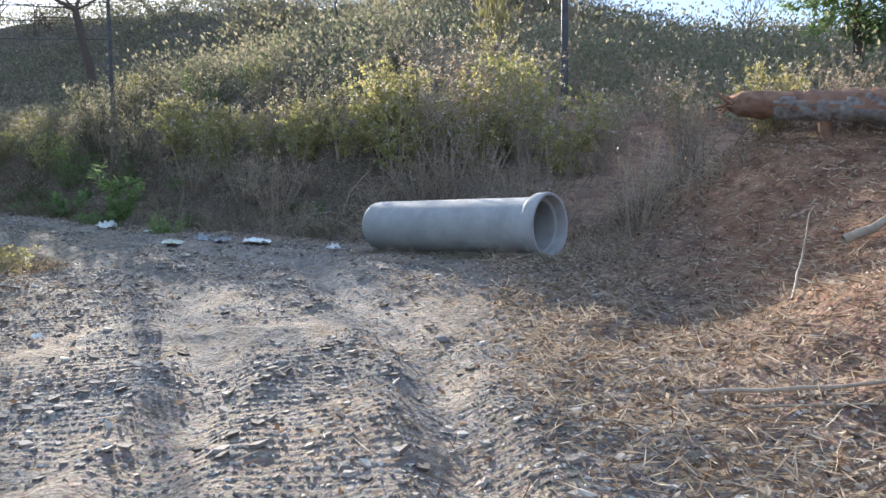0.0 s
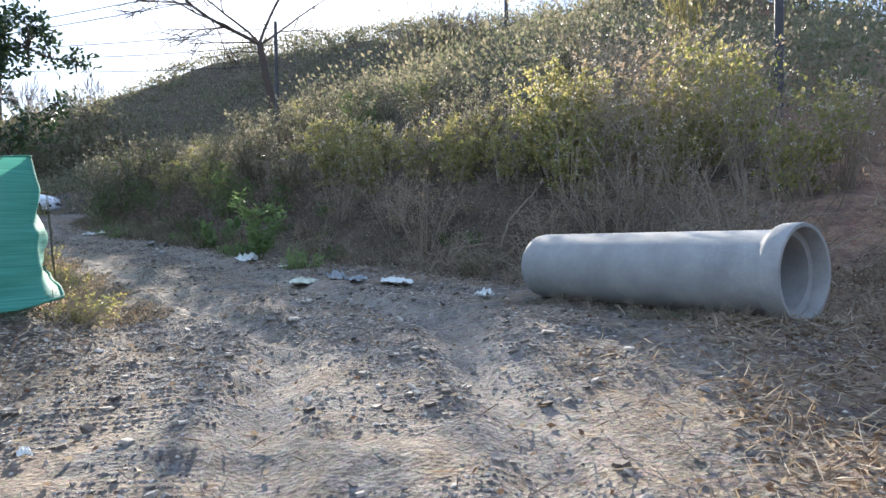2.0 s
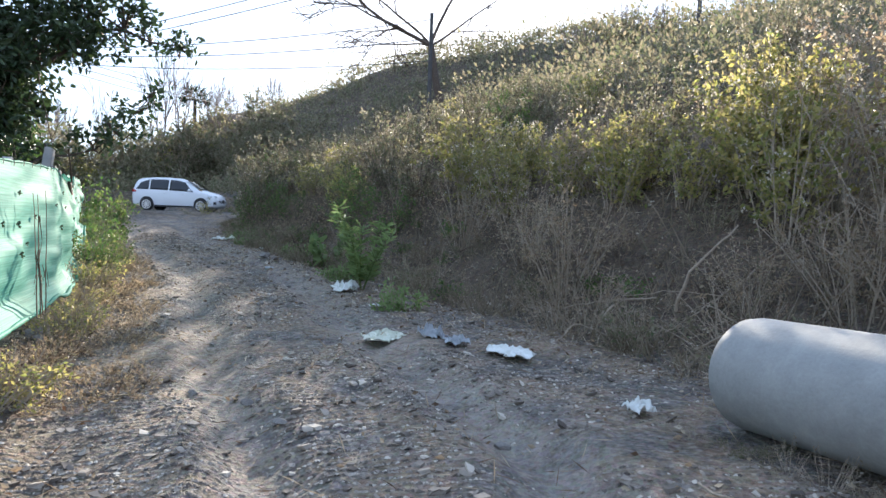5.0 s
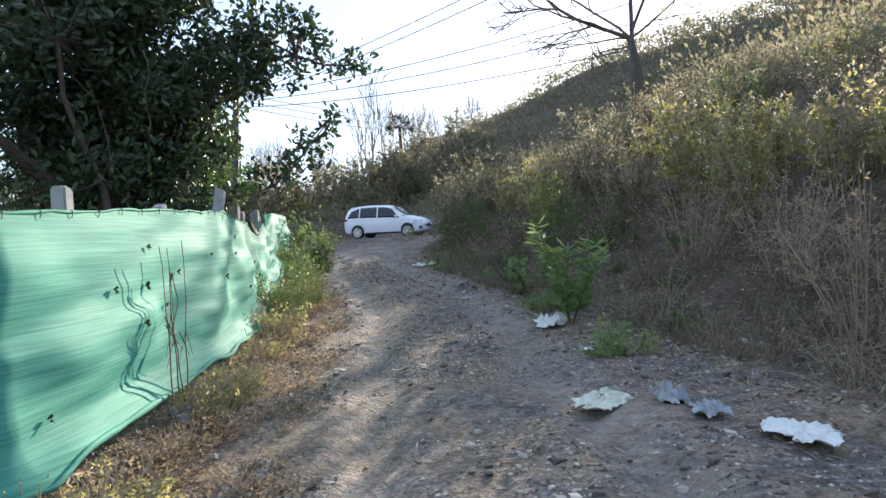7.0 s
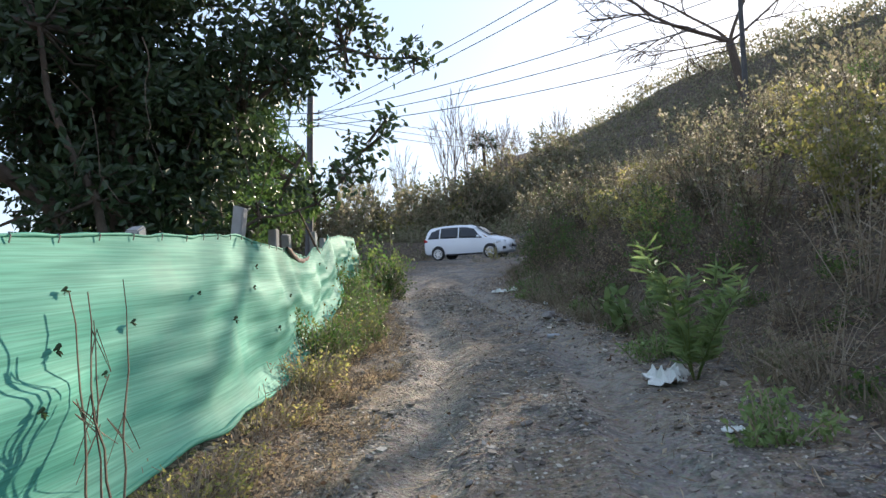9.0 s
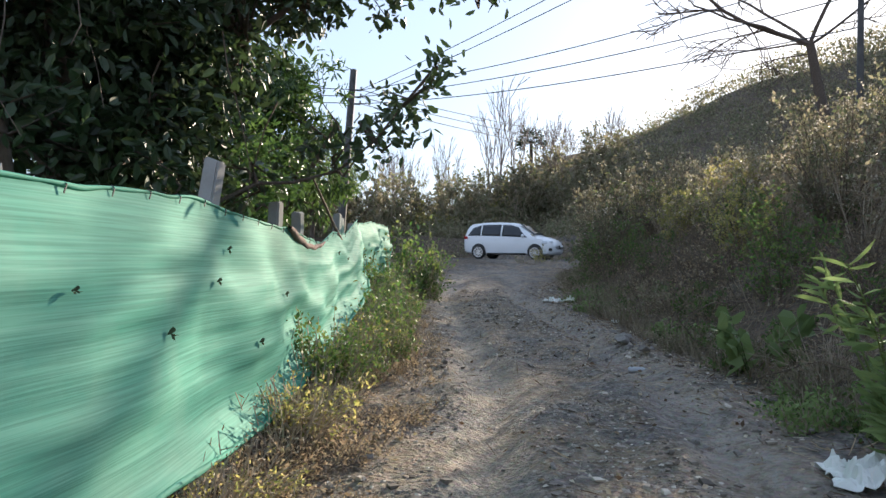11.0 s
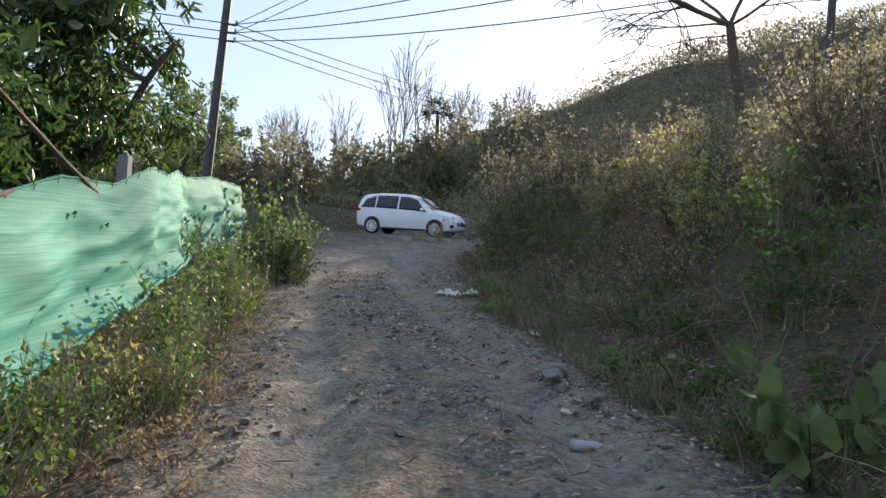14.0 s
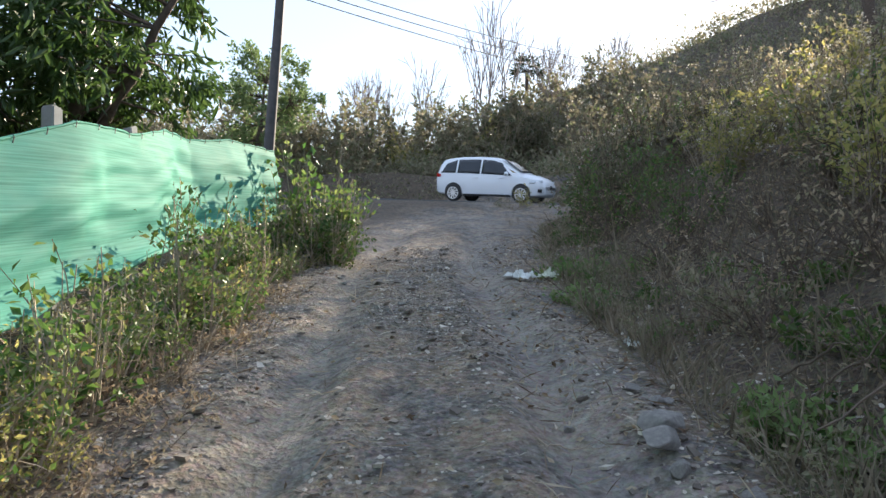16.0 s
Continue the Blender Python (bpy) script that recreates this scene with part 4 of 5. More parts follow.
def bare_tree(name, label, base, height_m, lean, spread, depth=4, r=0.12, group="", fork=0.35):
    """A leafless tree: limbs fork again and again."""
    levels = (Geo(), Geo(), Geo())

    def grow(p, d, ln, rad, level):
        c = curve(p, d, ln, 0.12 if level else 0.0, 5, 0.09)
        levels[min(2, (level + 1) // 2)].tube(c, np.maximum(0.013, np.linspace(rad, rad * 0.6, 5)), 5 if level < 2 else 3)
        if level >= depth:
            return
        way = c[-1] - c[-2]
        way /= np.linalg.norm(way)
        for k in range(3 if level < 2 else 2):
            d2 = way + rng.normal(0, spread, 3) + np.array(lean) * 0.3
            grow(c[-1] if k else c[3], d2, ln * rng.uniform(0.6, 0.85), rad * 0.58, level + 1)

    grow(np.array((0, 0, -0.2)), np.array(lean) * 0.3 + (0, 0, 1.0), height_m * fork, r, 0)
    ob = bare_parts(name, label, group, levels)
    ob.matrix_basis = Matrix.Translation((base[0], base[1], hz(*base)))
    return ob


def ridge_tree():
    """The large bare tree on the hill, its crown swept to one side."""
    x, y = -25.1, 49.0
    z = hz(x, y)
    trunk = 14.1 - z
    levels = (Geo(), Geo(), Geo())
    side = np.array((-0.87, -0.48, 0))
    levels[0].tube([-side * 1.3 + (0, 0, -0.3), -side * 0.9 + (0, 0, trunk * 0.3), -side * 0.35 + (0, 0, trunk * 0.7), (0, 0, trunk)], [0.34, 0.29, 0.25, 0.22], 8)

    def grow(p, d, ln, rad, level, bend):
        c = curve(p, d, ln, bend, 7, 0.10)
        levels[1 if level < 3 else 2].tube(c, np.maximum(0.026, np.linspace(rad, rad * 0.5, 7) * 0.72), 6 if level < 2 else 3)
        if level >= 4:
            return
        for i in (2, 3, 4, 5, 6):
            if rng.uniform() < 0.85:
                w = c[i] - c[i - 1]
                w = w / np.linalg.norm(w) + rng.normal(0, 0.55, 3)
                grow(c[i], w, ln * rng.uniform(0.38, 0.58), max(0.03, rad * 0.52), level + 1, bend)

    top = np.array((0.0, 0, trunk))
    grow(top, side + (0, 0, 0.62), 7.4, 0.20, 1, -0.22)
    grow(top + side * 0.5 + (0, 0, 0.3), side + (0, 0, 0.3), 6.0, 0.13, 1, -0.2)
    grow(top, side * 0.95 + (0, 0, 0.05), 4.6, 0.10, 2, -0.15)
    grow(top - (0, 0, 0.5), side * 0.8 + (0, 0, -0.1), 3.4, 0.07, 3, -0.1)
    grow(top, side * 0.75 + (0, 0, 0.95), 6.0, 0.15, 2, -0.3)
    grow(top, side * -0.25 + (0, 0, 1.0), 5.6, 0.20, 2, 0.1)
    grow(top, side * -0.9 + (0, 0, 0.6), 5.2, 0.13, 2, 0.0)
    ob = bare_parts("bare_tree", "large leafless tree on the hill slope against the sun", "", levels)
    ob.matrix_basis = Matrix.Translation((x, y, z))


ridge_tree()


def far_growth():
    e = np.array((-9.0, 14.4))
    # thin bare trees beyond the paved road
    first = [bare_tree("bare_tree", "thin leafless tree with upright twigs beyond the road", (-50, 40), 6.0, (0.02, 0, 0.6), 0.25, 5, 0.09, "bare trees beyond the road", 0.3),
             bare_tree("bare_tree", "thin leafless tree with upright twigs beyond the road", (-48, 34), 5.0, (-0.03, 0, 0.7), 0.22, 5, 0.08, "bare trees beyond the road", 0.3)]
    for az, dist, sc in [(45, 46, 0.9), (46.3, 50, 1.0), (49.0, 47, 1.05), (50.3, 45, 1.15), (51.2, 49, 0.9), (44.0, 52, 0.8), (55.5, 48, 0.9), (54.4, 50, 0.75), (59.0, 46, 0.95), (59.8, 49, 1.0), (58.0, 52, 0.8), (41.5, 55, 0.8), (39.5, 52, 0.7), (64.5, 50, 0.7)]:
        x, y = e[0] - dist * math.sin(radians(az)), e[1] + dist * math.cos(radians(az))
        copy_thing(first[int(rng.integers(2))], Matrix.LocRotScale((x, y, hz(x, y) - 0.1), Euler((0, 0, rng.uniform(0, 6.28))), (sc * 1.3, sc * 1.3, sc * 1.6)))
    # small trees on the ridge
    for az, dist, sc in [(16.5, 45, 0.85), (14.0, 46, 0.95), (12.0, 45, 0.8), (6.5, 45, 0.6), (4.0, 46, 0.6), (1.0, 44, 0.65), (-2.5, 44, 0.65), (-6.0, 42, 0.6), (-9.5, 40, 0.5), (-13, 38, 0.5), (-18, 36, 0.45), (-24, 34, 0.75), (21, 46, 0.35), (33, 50, 0.35)]:
        x, y = -0.4 - dist * math.sin(radians(az)), 3.6 + dist * math.cos(radians(az))
        copy_thing(first[int(rng.integers(2))], Matrix.LocRotScale((x, y, hz(x, y) - 0.1), Euler((0, 0, rng.uniform(0, 6.28))), (sc * 1.3, sc * 1.3, sc)))
    for ob, (x, y) in zip(first, ((-47.5, 37.0), (-52.0, 36.0))):
        ob.matrix_basis = Matrix.Translation((x, y, hz(x, y)))
    # bushes beyond the road
    kinds = [shrub("roadside_bush", "tall dull green and brown bush beyond the road", 3.4, 0.5, 13, 3, 16, M_SCRUB, 0.22, 0.12, low=0.05, tube=0.02, group="bushes beyond the road"),
             shrub("roadside_bush", "tall yellowish bush beyond the paved road", 2.8, 0.6, 13, 3, 16, M_YELLOW, 0.21, 0.12, low=0.05, tube=0.02, group="bushes beyond the road")]
    sp = []
    for az in np.arange(40, 84, 0.95):
        for dist in (40, 46):
            d = dist + rng.uniform(-2, 2) + (3 if az < 52 else 0)
            sp.append((e[0] - d * math.sin(radians(az)), e[1] + d * math.cos(radians(az)), rng.uniform(0.75, 1.35), int(rng.choice([0, 0, 0, 0, 0, 0, 0, 1]))))
    for az, d, sc in [(17.5, 43, 0.75), (16.0, 44, 1.0), (14.5, 45, 1.15), (13.0, 44, 1.05), (11.6, 45, 0.8), (8.0, 44, 0.5), (5.5, 44, 0.6), (2.5, 43, 0.55), (0.0, 43, 0.6), (-3.0, 42, 0.65), (-5.5, 41, 0.7), (-8.5, 40, 0.6), (-12, 38, 0.5), (22, 46, 0.4), (33, 50, 0.45), (37, 55, 0.5)]:
        sp.append((-0.4 - d * math.sin(radians(az)), 3.6 + d * math.cos(radians(az)), sc, 0))
    scatter(kinds, sp)
    # the rest of the hill's scrub, past counting
    lf = Geo()
    n = 15000
    az = np.radians(rng.uniform(-50, 62, n))
    dist = 14 + 66 * rng.uniform(0, 1, n) ** 0.8
    x, y = -2 - dist * np.sin(az), 6 + dist * np.cos(az)
    d = foot_distance(x, y)
    keep = ((d > 7.5) | ((x < -21) & (d > 0.4))) & (d < 50)
    x, y, dist = x[keep], y[keep], dist[keep]
    a, nn = rng.uniform(-34, 9, 900), rng.uniform(4.0, 11, 900)
    x = np.concatenate([x, CAR_AT[0] + PAVED_DIR[0] * a - PAVED_DIR[1] * nn])
    y = np.concatenate([y, CAR_AT[1] + PAVED_DIR[1] * a + PAVED_DIR[0] * nn])
    dist = np.concatenate([dist, np.full(900, 34.0)])
    z = height(x, y)
    for px, py, pz, dd in zip(x, y, z, dist):
        big = rng.uniform(0.5, 1.35) * (1.9 if rng.uniform() < 0.16 else 0.95)
        k = 26 if dd < 35 else 18
        size = 0.11 + 0.0022 * dd
        o = rng.normal(0, 1, (k, 3)) * (0.42, 0.42, 0.45) * big
        o[:, 2] = np.abs(o[:, 2]) + 0.1
        lf.leaves(np.array((px, py, pz)) + o, o + rng.normal(0, 0.5, (k, 3)), size, size * 0.55)
    ob = new("hill_scrub", lf.mesh("hill_scrub", M_SCRUB))
    tagged(ob, "dry grey-brown scrub covering the hillside", "scrub", kind="stuff")


far_growth()


def palm():
    az, dist = 47.6, 62
    x, y = -9 - dist * math.sin(radians(az)), 14.4 + dist * math.cos(radians(az))
    z = hz(x, y)
    top = 2.24 + dist * math.tan(radians(10.0))
    root = empty("palm_tree", Matrix.Identity(4), "fan palm standing above the far bushes", "tree")
    t, f = Geo(), Geo()
    t.tube([(x, y, z - 0.2), (x + 0.1, y, (z + top) / 2), (x, y, top)], [0.22, 0.18, 0.15], 8)
    for _ in range(26):
        d = rng.normal(0, 1, 3)
        d[2] = abs(d[2]) - 0.35
        d /= np.linalg.norm(d)
        tip = np.array((x, y, top)) + d * 0.9
        t.tube([(x, y, top), tip], [0.03, 0.02], 3)
        f.leaves(np.repeat(tip[None], 14, 0), d + rng.normal(0, 0.6, (14, 3)), 0.8, 0.09)
    part("trunk", t.mesh("trunk", M_BARK), root)
    part("fronds", f.mesh("fronds", M_DARK), root)


palm()


def bamboo():
    root = empty("reed_clump", Matrix.Identity(4), "tall straw-yellow reeds rising above the scrub", "reeds")
    st, lf = Geo(), Geo()
    x, y = 1.5, 27.0
    z = hz(x, y)
    for _ in range(60):
        p = (x + rng.normal(0, 0.35), y + rng.normal(0, 0.35), z - 0.1)
        c = curve(p, (rng.normal(0, 0.06), rng.normal(0, 0.06), 1), rng.uniform(2.6, 4.2), -0.05, 6, 0.02)
        st.tube(c, np.linspace(0.014, 0.006, 6), 3)
        lf.leaves(c[rng.integers(2, 6, 16)], rng.normal(0, 0.5, (16, 3)) + (0, 0, 0.9), 0.4, 0.03)
    part("stalk_tangle", st.mesh("stems", M_STRAW), root)
    part("foliage", lf.mesh("foliage", M_YELLOW), root)


bamboo()


# ---- poles and wires ----
def power_pole(x, y, top, r, label, arms=True, lean=0.0):
    root = empty("power_pole", Matrix.Translation((x, y, hz(x, y))) @ Matrix.Rotation(radians(lean), 4, (-0.79, 0.62, 0)), label, "pole", "power poles")
    h = top - hz(x, y)
    g = Geo()
    g.tube([(0, 0, -0.3), (0, 0, h * 0.5), (0, 0, h)], [r, r * 0.9, r * 0.75], 10)
    part("shaft", g.mesh("shaft", M_STEEL, True), root)
    if arms:
        for dz in (0.75, 1.0, 1.25):
            w = np.array((0.62, 0.79, 0))
            g = Geo()
            g.tube([w * r * 0.6 + (0, 0, h - dz), w * 0.34 + (0, 0, h - dz)], [0.022, 0.022], 5)
            pin = part("bracket", g.mesh("bracket", M_STEEL), root)
            g = Geo()
            p = w * 0.33 + (0, 0, h - dz)
            g.tube([p + (0, 0, dz_) for dz_ in (0, 0.05, 0.09, 0.14)], [0.03, 0.055, 0.03, 0.045], 8)
            part("insulator", g.mesh("insulator", M_POST), pin, "pale ceramic insulator")
    return root


LP = (-28.5, 22.5)
power_pole(*LP, 9.0, 0.16, "dark steel power pole rising behind the net", lean=3.5)
power_pole(2.9, 19.4, 9.5, 0.10, "dark slender power pole among the dry shrubs", False)
HP = (-12.2, 26.1)
power_pole(*HP, 8.7, 0.075, "slender dark power pole on the hillside", False)
power_pole(-7.6, 48.0, hz(-7.6, 48.0) + 5.0, 0.14, "small distant power pole on the ridge", False)


def wire(p, q, sag, label="thin dark overhead power line"):
    p, q = np.array(p, float), np.array(q, float)
    t = np.linspace(0, 1, 30)[:, None]
    pts = p + (q - p) * t - np.array((0, 0, 1)) * 4 * sag * t * (1 - t)
    g = Geo()
    g.tube(pts, [0.015] * 30, 4)
    ob = new("power_line", g.mesh("power_line", M_WIRE))
    tagged(ob, label, "wire", "overhead lines")


for z0, z1 in ((8.25, 8.5), (8.0, 7.9), (7.75, 7.2)):
    start = (LP[0] + 0.45, LP[1] + 0.55, z0)
    wire(start, (*HP, z1), 0.3)
    wire(start, (LP[0] - 6, LP[1] - 45, z0), 1.0)
    wire(start, (-42, 60, z1 + 3.4), 0.5)
for z0, z1 in ((8.25, 9.4), (8.0, 9.0)):
    wire((LP[0] + 0.45, LP[1] + 0.55, z0), (2.9, 19.4, z1), 0.5)


# ---- paved road and car ----
def paved_road():
    d, n = Vector((*PAVED_DIR, 0)), Vector((-PAVED_DIR[1], PAVED_DIR[0], 0))
    v, f = [], []
    k = 0
    for a in np.linspace(-60, 6, 67):
        for w in (-2.9, -2.75, 0.0, 2.75, 2.9):
            p = Vector((*CAR_AT, 0)) + d * float(a) + n * (w + 0.12 * float(wavy(np.array(a), np.array(w), 1.4)) * (abs(w) > 2))
            z = max(2.20, hz(p.x, p.y)) + (0.03 if abs(w) < 2.85 else -0.12)
            v.append((p.x, p.y, z))
        if k:
            b = (k - 1) * 5
            f += [(b + j, b + j + 1, b + j + 6, b + j + 5) for j in range(4)]
        k += 1
    tagged(new("road", mesh("road", v, f, M_ASPHALT, True)), "narrow worn asphalt road crossing the top of the track", "road", kind="structure")


paved_road()


def car():
    st = [(-2.20, 0.48, 0.95, 1.02, 0.66, 0.60), (-2.14, 0.34, 1.00, 1.25, 0.78, 0.58), (-2.02, 0.28, 1.03, 1.52, 0.84, 0.57), (-1.8, 0.25, 1.03, 1.63, 0.86, 0.59), (-1.2, 0.22, 1.02, 1.69, 0.87, 0.62),
          (-0.5, 0.22, 1.00, 1.70, 0.87, 0.63), (0.15, 0.22, 0.98, 1.67, 0.87, 0.62), (0.5, 0.22, 0.97, 1.57, 0.87, 0.61), (0.8, 0.22, 0.97, 1.42, 0.87, 0.63), (1.1, 0.22, 0.97, 1.24, 0.87, 0.67), (1.35, 0.22, 0.96, 1.08, 0.86, 0.70),
          (1.7, 0.22, 0.90, 1.01, 0.85, 0.68), (2.0, 0.24, 0.80, 0.92, 0.80, 0.60), (2.15, 0.28, 0.70, 0.80, 0.70, 0.52), (2.23, 0.36, 0.58, 0.64, 0.55, 0.45)]
    st = np.array(st)

    def sect(x):
        return [float(np.interp(x, st[:, 0], st[:, k])) for k in range(1, 6)]

    def side_pt(x, f, sgn, push=0.0):
        zb, belt, roof, w, wr = sect(x)
        return (x, sgn * (w * 0.965 + (wr - w * 0.965) * f + push), belt + (roof - 0.07 - belt) * f + push * 0.4)

    root = empty("car", pose(CAR_AT[0], CAR_AT[1], 2.225, 0, 0, 27), "white family minivan parked on the asphalt road", "car")
    xs = np.linspace(-2.2, 2.23, 60)
    v, f = [], []
    for x in xs:
        zb, belt, roof, w, wr = sect(x)
        half = [(0.0, zb), (w * 0.85, zb), (w * 0.96, zb + 0.06), (w, zb + 0.25), (w * 1.01, (zb + belt) / 2 + 0.1), (w, belt - 0.10), (w * 0.965, belt), (wr + 0.02, roof - 0.09), (wr - 0.06, roof - 0.02), (wr * 0.5, roof + 0.01), (0.0, roof + 0.02)]
        ring = half + [(-y, z) for y, z in half[-2:0:-1]]
        v += [(x, y, z) for y, z in ring]
    n = 20
    for i in range(len(xs) - 1):
        for j in range(n):
            f.append((i * n + j, (i + 1) * n + j, (i + 1) * n + (j + 1) % n, i * n + (j + 1) % n))
    f.append(tuple(range(n)))
    f.append(tuple(range((len(xs) - 1) * n, len(xs) * n))[::-1])
    me = mesh("body", v, f, M_WHITE, True)
    me.set_sharp_from_angle(angle=radians(40))
    part("body", me, root)

    def panel(name, fn, mat, nu=6, nv=4, label=""):
        pv = [fn(i / nu, j / nv) for i in range(nu + 1) for j in range(nv + 1)]
        pf = [(i * (nv + 1) + j, (i + 1) * (nv + 1) + j, (i + 1) * (nv + 1) + j + 1, i * (nv + 1) + j + 1) for i in range(nu) for j in range(nv)]
        ob = part(name, mesh(name, pv, pf, mat, True), root, label)
        m = ob.modifiers.new("thick", "SOLIDIFY")
        m.thickness, m.offset = 0.012, 0
        return ob

    for sgn in (-1, 1):
        for x0, x1, cut0, cut1 in ((-1.95, -1.32, 0.32, 0.0), (-1.25, -0.32, 0.0, 0.0), (-0.25, 0.98, 0.0, 0.72)):
            def win(u, w, x0=x0, x1=x1, cut0=cut0, cut1=cut1):
                x = x0 + (x1 - x0) * u
                top = 0.93 - (cut0 * (1 - u) * 0.6 if cut0 else 0)
                fr = 0.08 + (top - 0.08) * w
                x = x - (cut1 * w * max(0, u - 0.35) if cut1 else 0) + (cut0 * w * (1 - u) * 0.6 if cut0 else 0)
                return side_pt(x, fr, sgn, 0.008)
            panel("window", win, M_GLASS, 8, 4, "dark tinted side window")
        panel("sill", lambda u, w: (-0.95 + 1.9 * u, sgn * (0.855 + 0.012 * w), 0.22 + 0.07 * w), M_BLACK, 4, 1)
        panel("headlight", lambda u, w: (1.68 + 0.44 * u, sgn * ((0.85 - 0.19 * u * u) + 0.012 - 0.03 * w), 0.70 + 0.05 * u + (0.15 - 0.06 * u) * w), M_LAMP, 5, 3, "clear swept-back headlight")
        panel("tail_light", lambda u, w: (-2.19 + 0.26 * u, sgn * ((0.70 + 0.16 * u ** 0.6) + 0.012), 0.92 + 0.16 * w * (1 - 0.4 * u)), M_RED, 4, 3, "red tail light")
        panel("fog_lamp_bezel", lambda u, w: (2.0 + 0.12 * u, sgn * (0.80 - 0.10 * u + 0.012), 0.40 + 0.12 * w), M_BLACK, 3, 2)
        for hx in (-0.55, 0.45):
            panel("door_handle", lambda u, w, hx=hx: (hx + 0.2 * u, sgn * (0.875 + 0.02 * math.sin(math.pi * u)), 0.88 + 0.03 * w), M_WHITE, 5, 1)
        bm = bmesh.new()
        bmesh.ops.create_icosphere(bm, subdivisions=2, radius=0.11)
        bmesh.ops.scale(bm, vec=(0.7, 1.15, 0.75), verts=bm.verts)
        bmesh.ops.translate(bm, vec=(0.82, sgn * 0.98, 1.06), verts=bm.verts)
        part("mirror", bm_mesh("mirror", bm, M_WHITE, True), root)
        for wx in (-1.37, 1.37):
            bm = bmesh.new()
            bmesh.ops.create_cone(bm, cap_ends=True, segments=28, radius1=0.352, radius2=0.352, depth=0.10)
            bmesh.ops.rotate(bm, matrix=Matrix.Rotation(math.pi / 2, 3, "X"), verts=bm.verts)
            bmesh.ops.translate(bm, vec=(wx, sgn * 0.835, 0.36), verts=bm.verts)
            part("wheel_arch", bm_mesh("wheel_arch", bm, M_BLACK), root)
            prof = [(-0.10, 0.225), (-0.10, 0.29), (-0.07, 0.315), (0.07, 0.315), (0.10, 0.29), (0.10, 0.225)]
            tv, tf = [], []
            for k in range(32):
                t = 2 * math.pi * k / 32
                tv += [(r * math.cos(t), y, r * math.sin(t)) for y, r in prof]
                for j in range(5):
                    tf.append((k * 6 + j, k * 6 + j + 1, ((k + 1) % 32) * 6 + j + 1, ((k + 1) % 32) * 6 + j))
            wheel = part("wheel", mesh("tyre", tv, tf, M_RUBBER, True), root, "black rubber tyre on an alloy rim")
            wheel.location = (wx, sgn * 0.82, 0.315)
            bm = bmesh.new()
            for k in range(10):
                r = bmesh.ops.create_cube(bm, size=1)["verts"]
                bmesh.ops.scale(bm, vec=(0.20, 0.025, 0.034 + 0.012 * (k % 2)), verts=r)
                bmesh.ops.translate(bm, vec=(0.11, 0, 0), verts=r)
                bmesh.ops.rotate(bm, matrix=Matrix.Rotation(2 * math.pi * k / 10, 3, "Y"), verts=r)
            r = bmesh.ops.create_cone(bm, cap_ends=True, segments=20, radius1=0.05, radius2=0.04, depth=0.05)["verts"]
            bmesh.ops.rotate(bm, matrix=Matrix.Rotation(math.pi / 2, 3, "X"), verts=r)
            ring = [[bm.verts.new((q * math.cos(a), y, q * math.sin(a))) for q, y in ((0.205, -0.02), (0.232, -0.02), (0.232, 0.016), (0.205, 0.016))] for a in np.arange(28) * 2 * math.pi / 28]
            for p, q in zip(ring, ring[1:] + ring[:1]):
                for j in range(4):
                    bm.faces.new((p[j], p[(j + 1) % 4], q[(j + 1) % 4], q[j]))
            rim = part("rim", bm_mesh("rim", bm, M_ALLOY), wheel, "silver spoked alloy rim")
            rim.location = (0, sgn * 0.085, 0)
    panel("windscreen", lambda u, w: (1.33 - 0.75 * w, (u - 0.5) * 2 * (0.70 - 0.10 * w), 1.115 + 0.475 * w + 0.025 * (1 - (2 * u - 1) ** 2) + 0.012), M_GLASS, 8, 5, "sloping tinted windscreen")
    panel("rear_window", lambda u, w: (-2.165 + 0.17 * w, (u - 0.5) * 2 * (0.60 - 0.04 * w), 1.12 + 0.40 * w), M_GLASS, 6, 3, "tinted rear window")
    panel("grille", lambda u, w: (2.225 - 0.30 * (2 * u - 1) ** 2 * 0.6 + 0.012, (u - 0.5) * 1.0, 0.50 + 0.16 * w), M_BLACK, 6, 2, "dark front grille")


car()


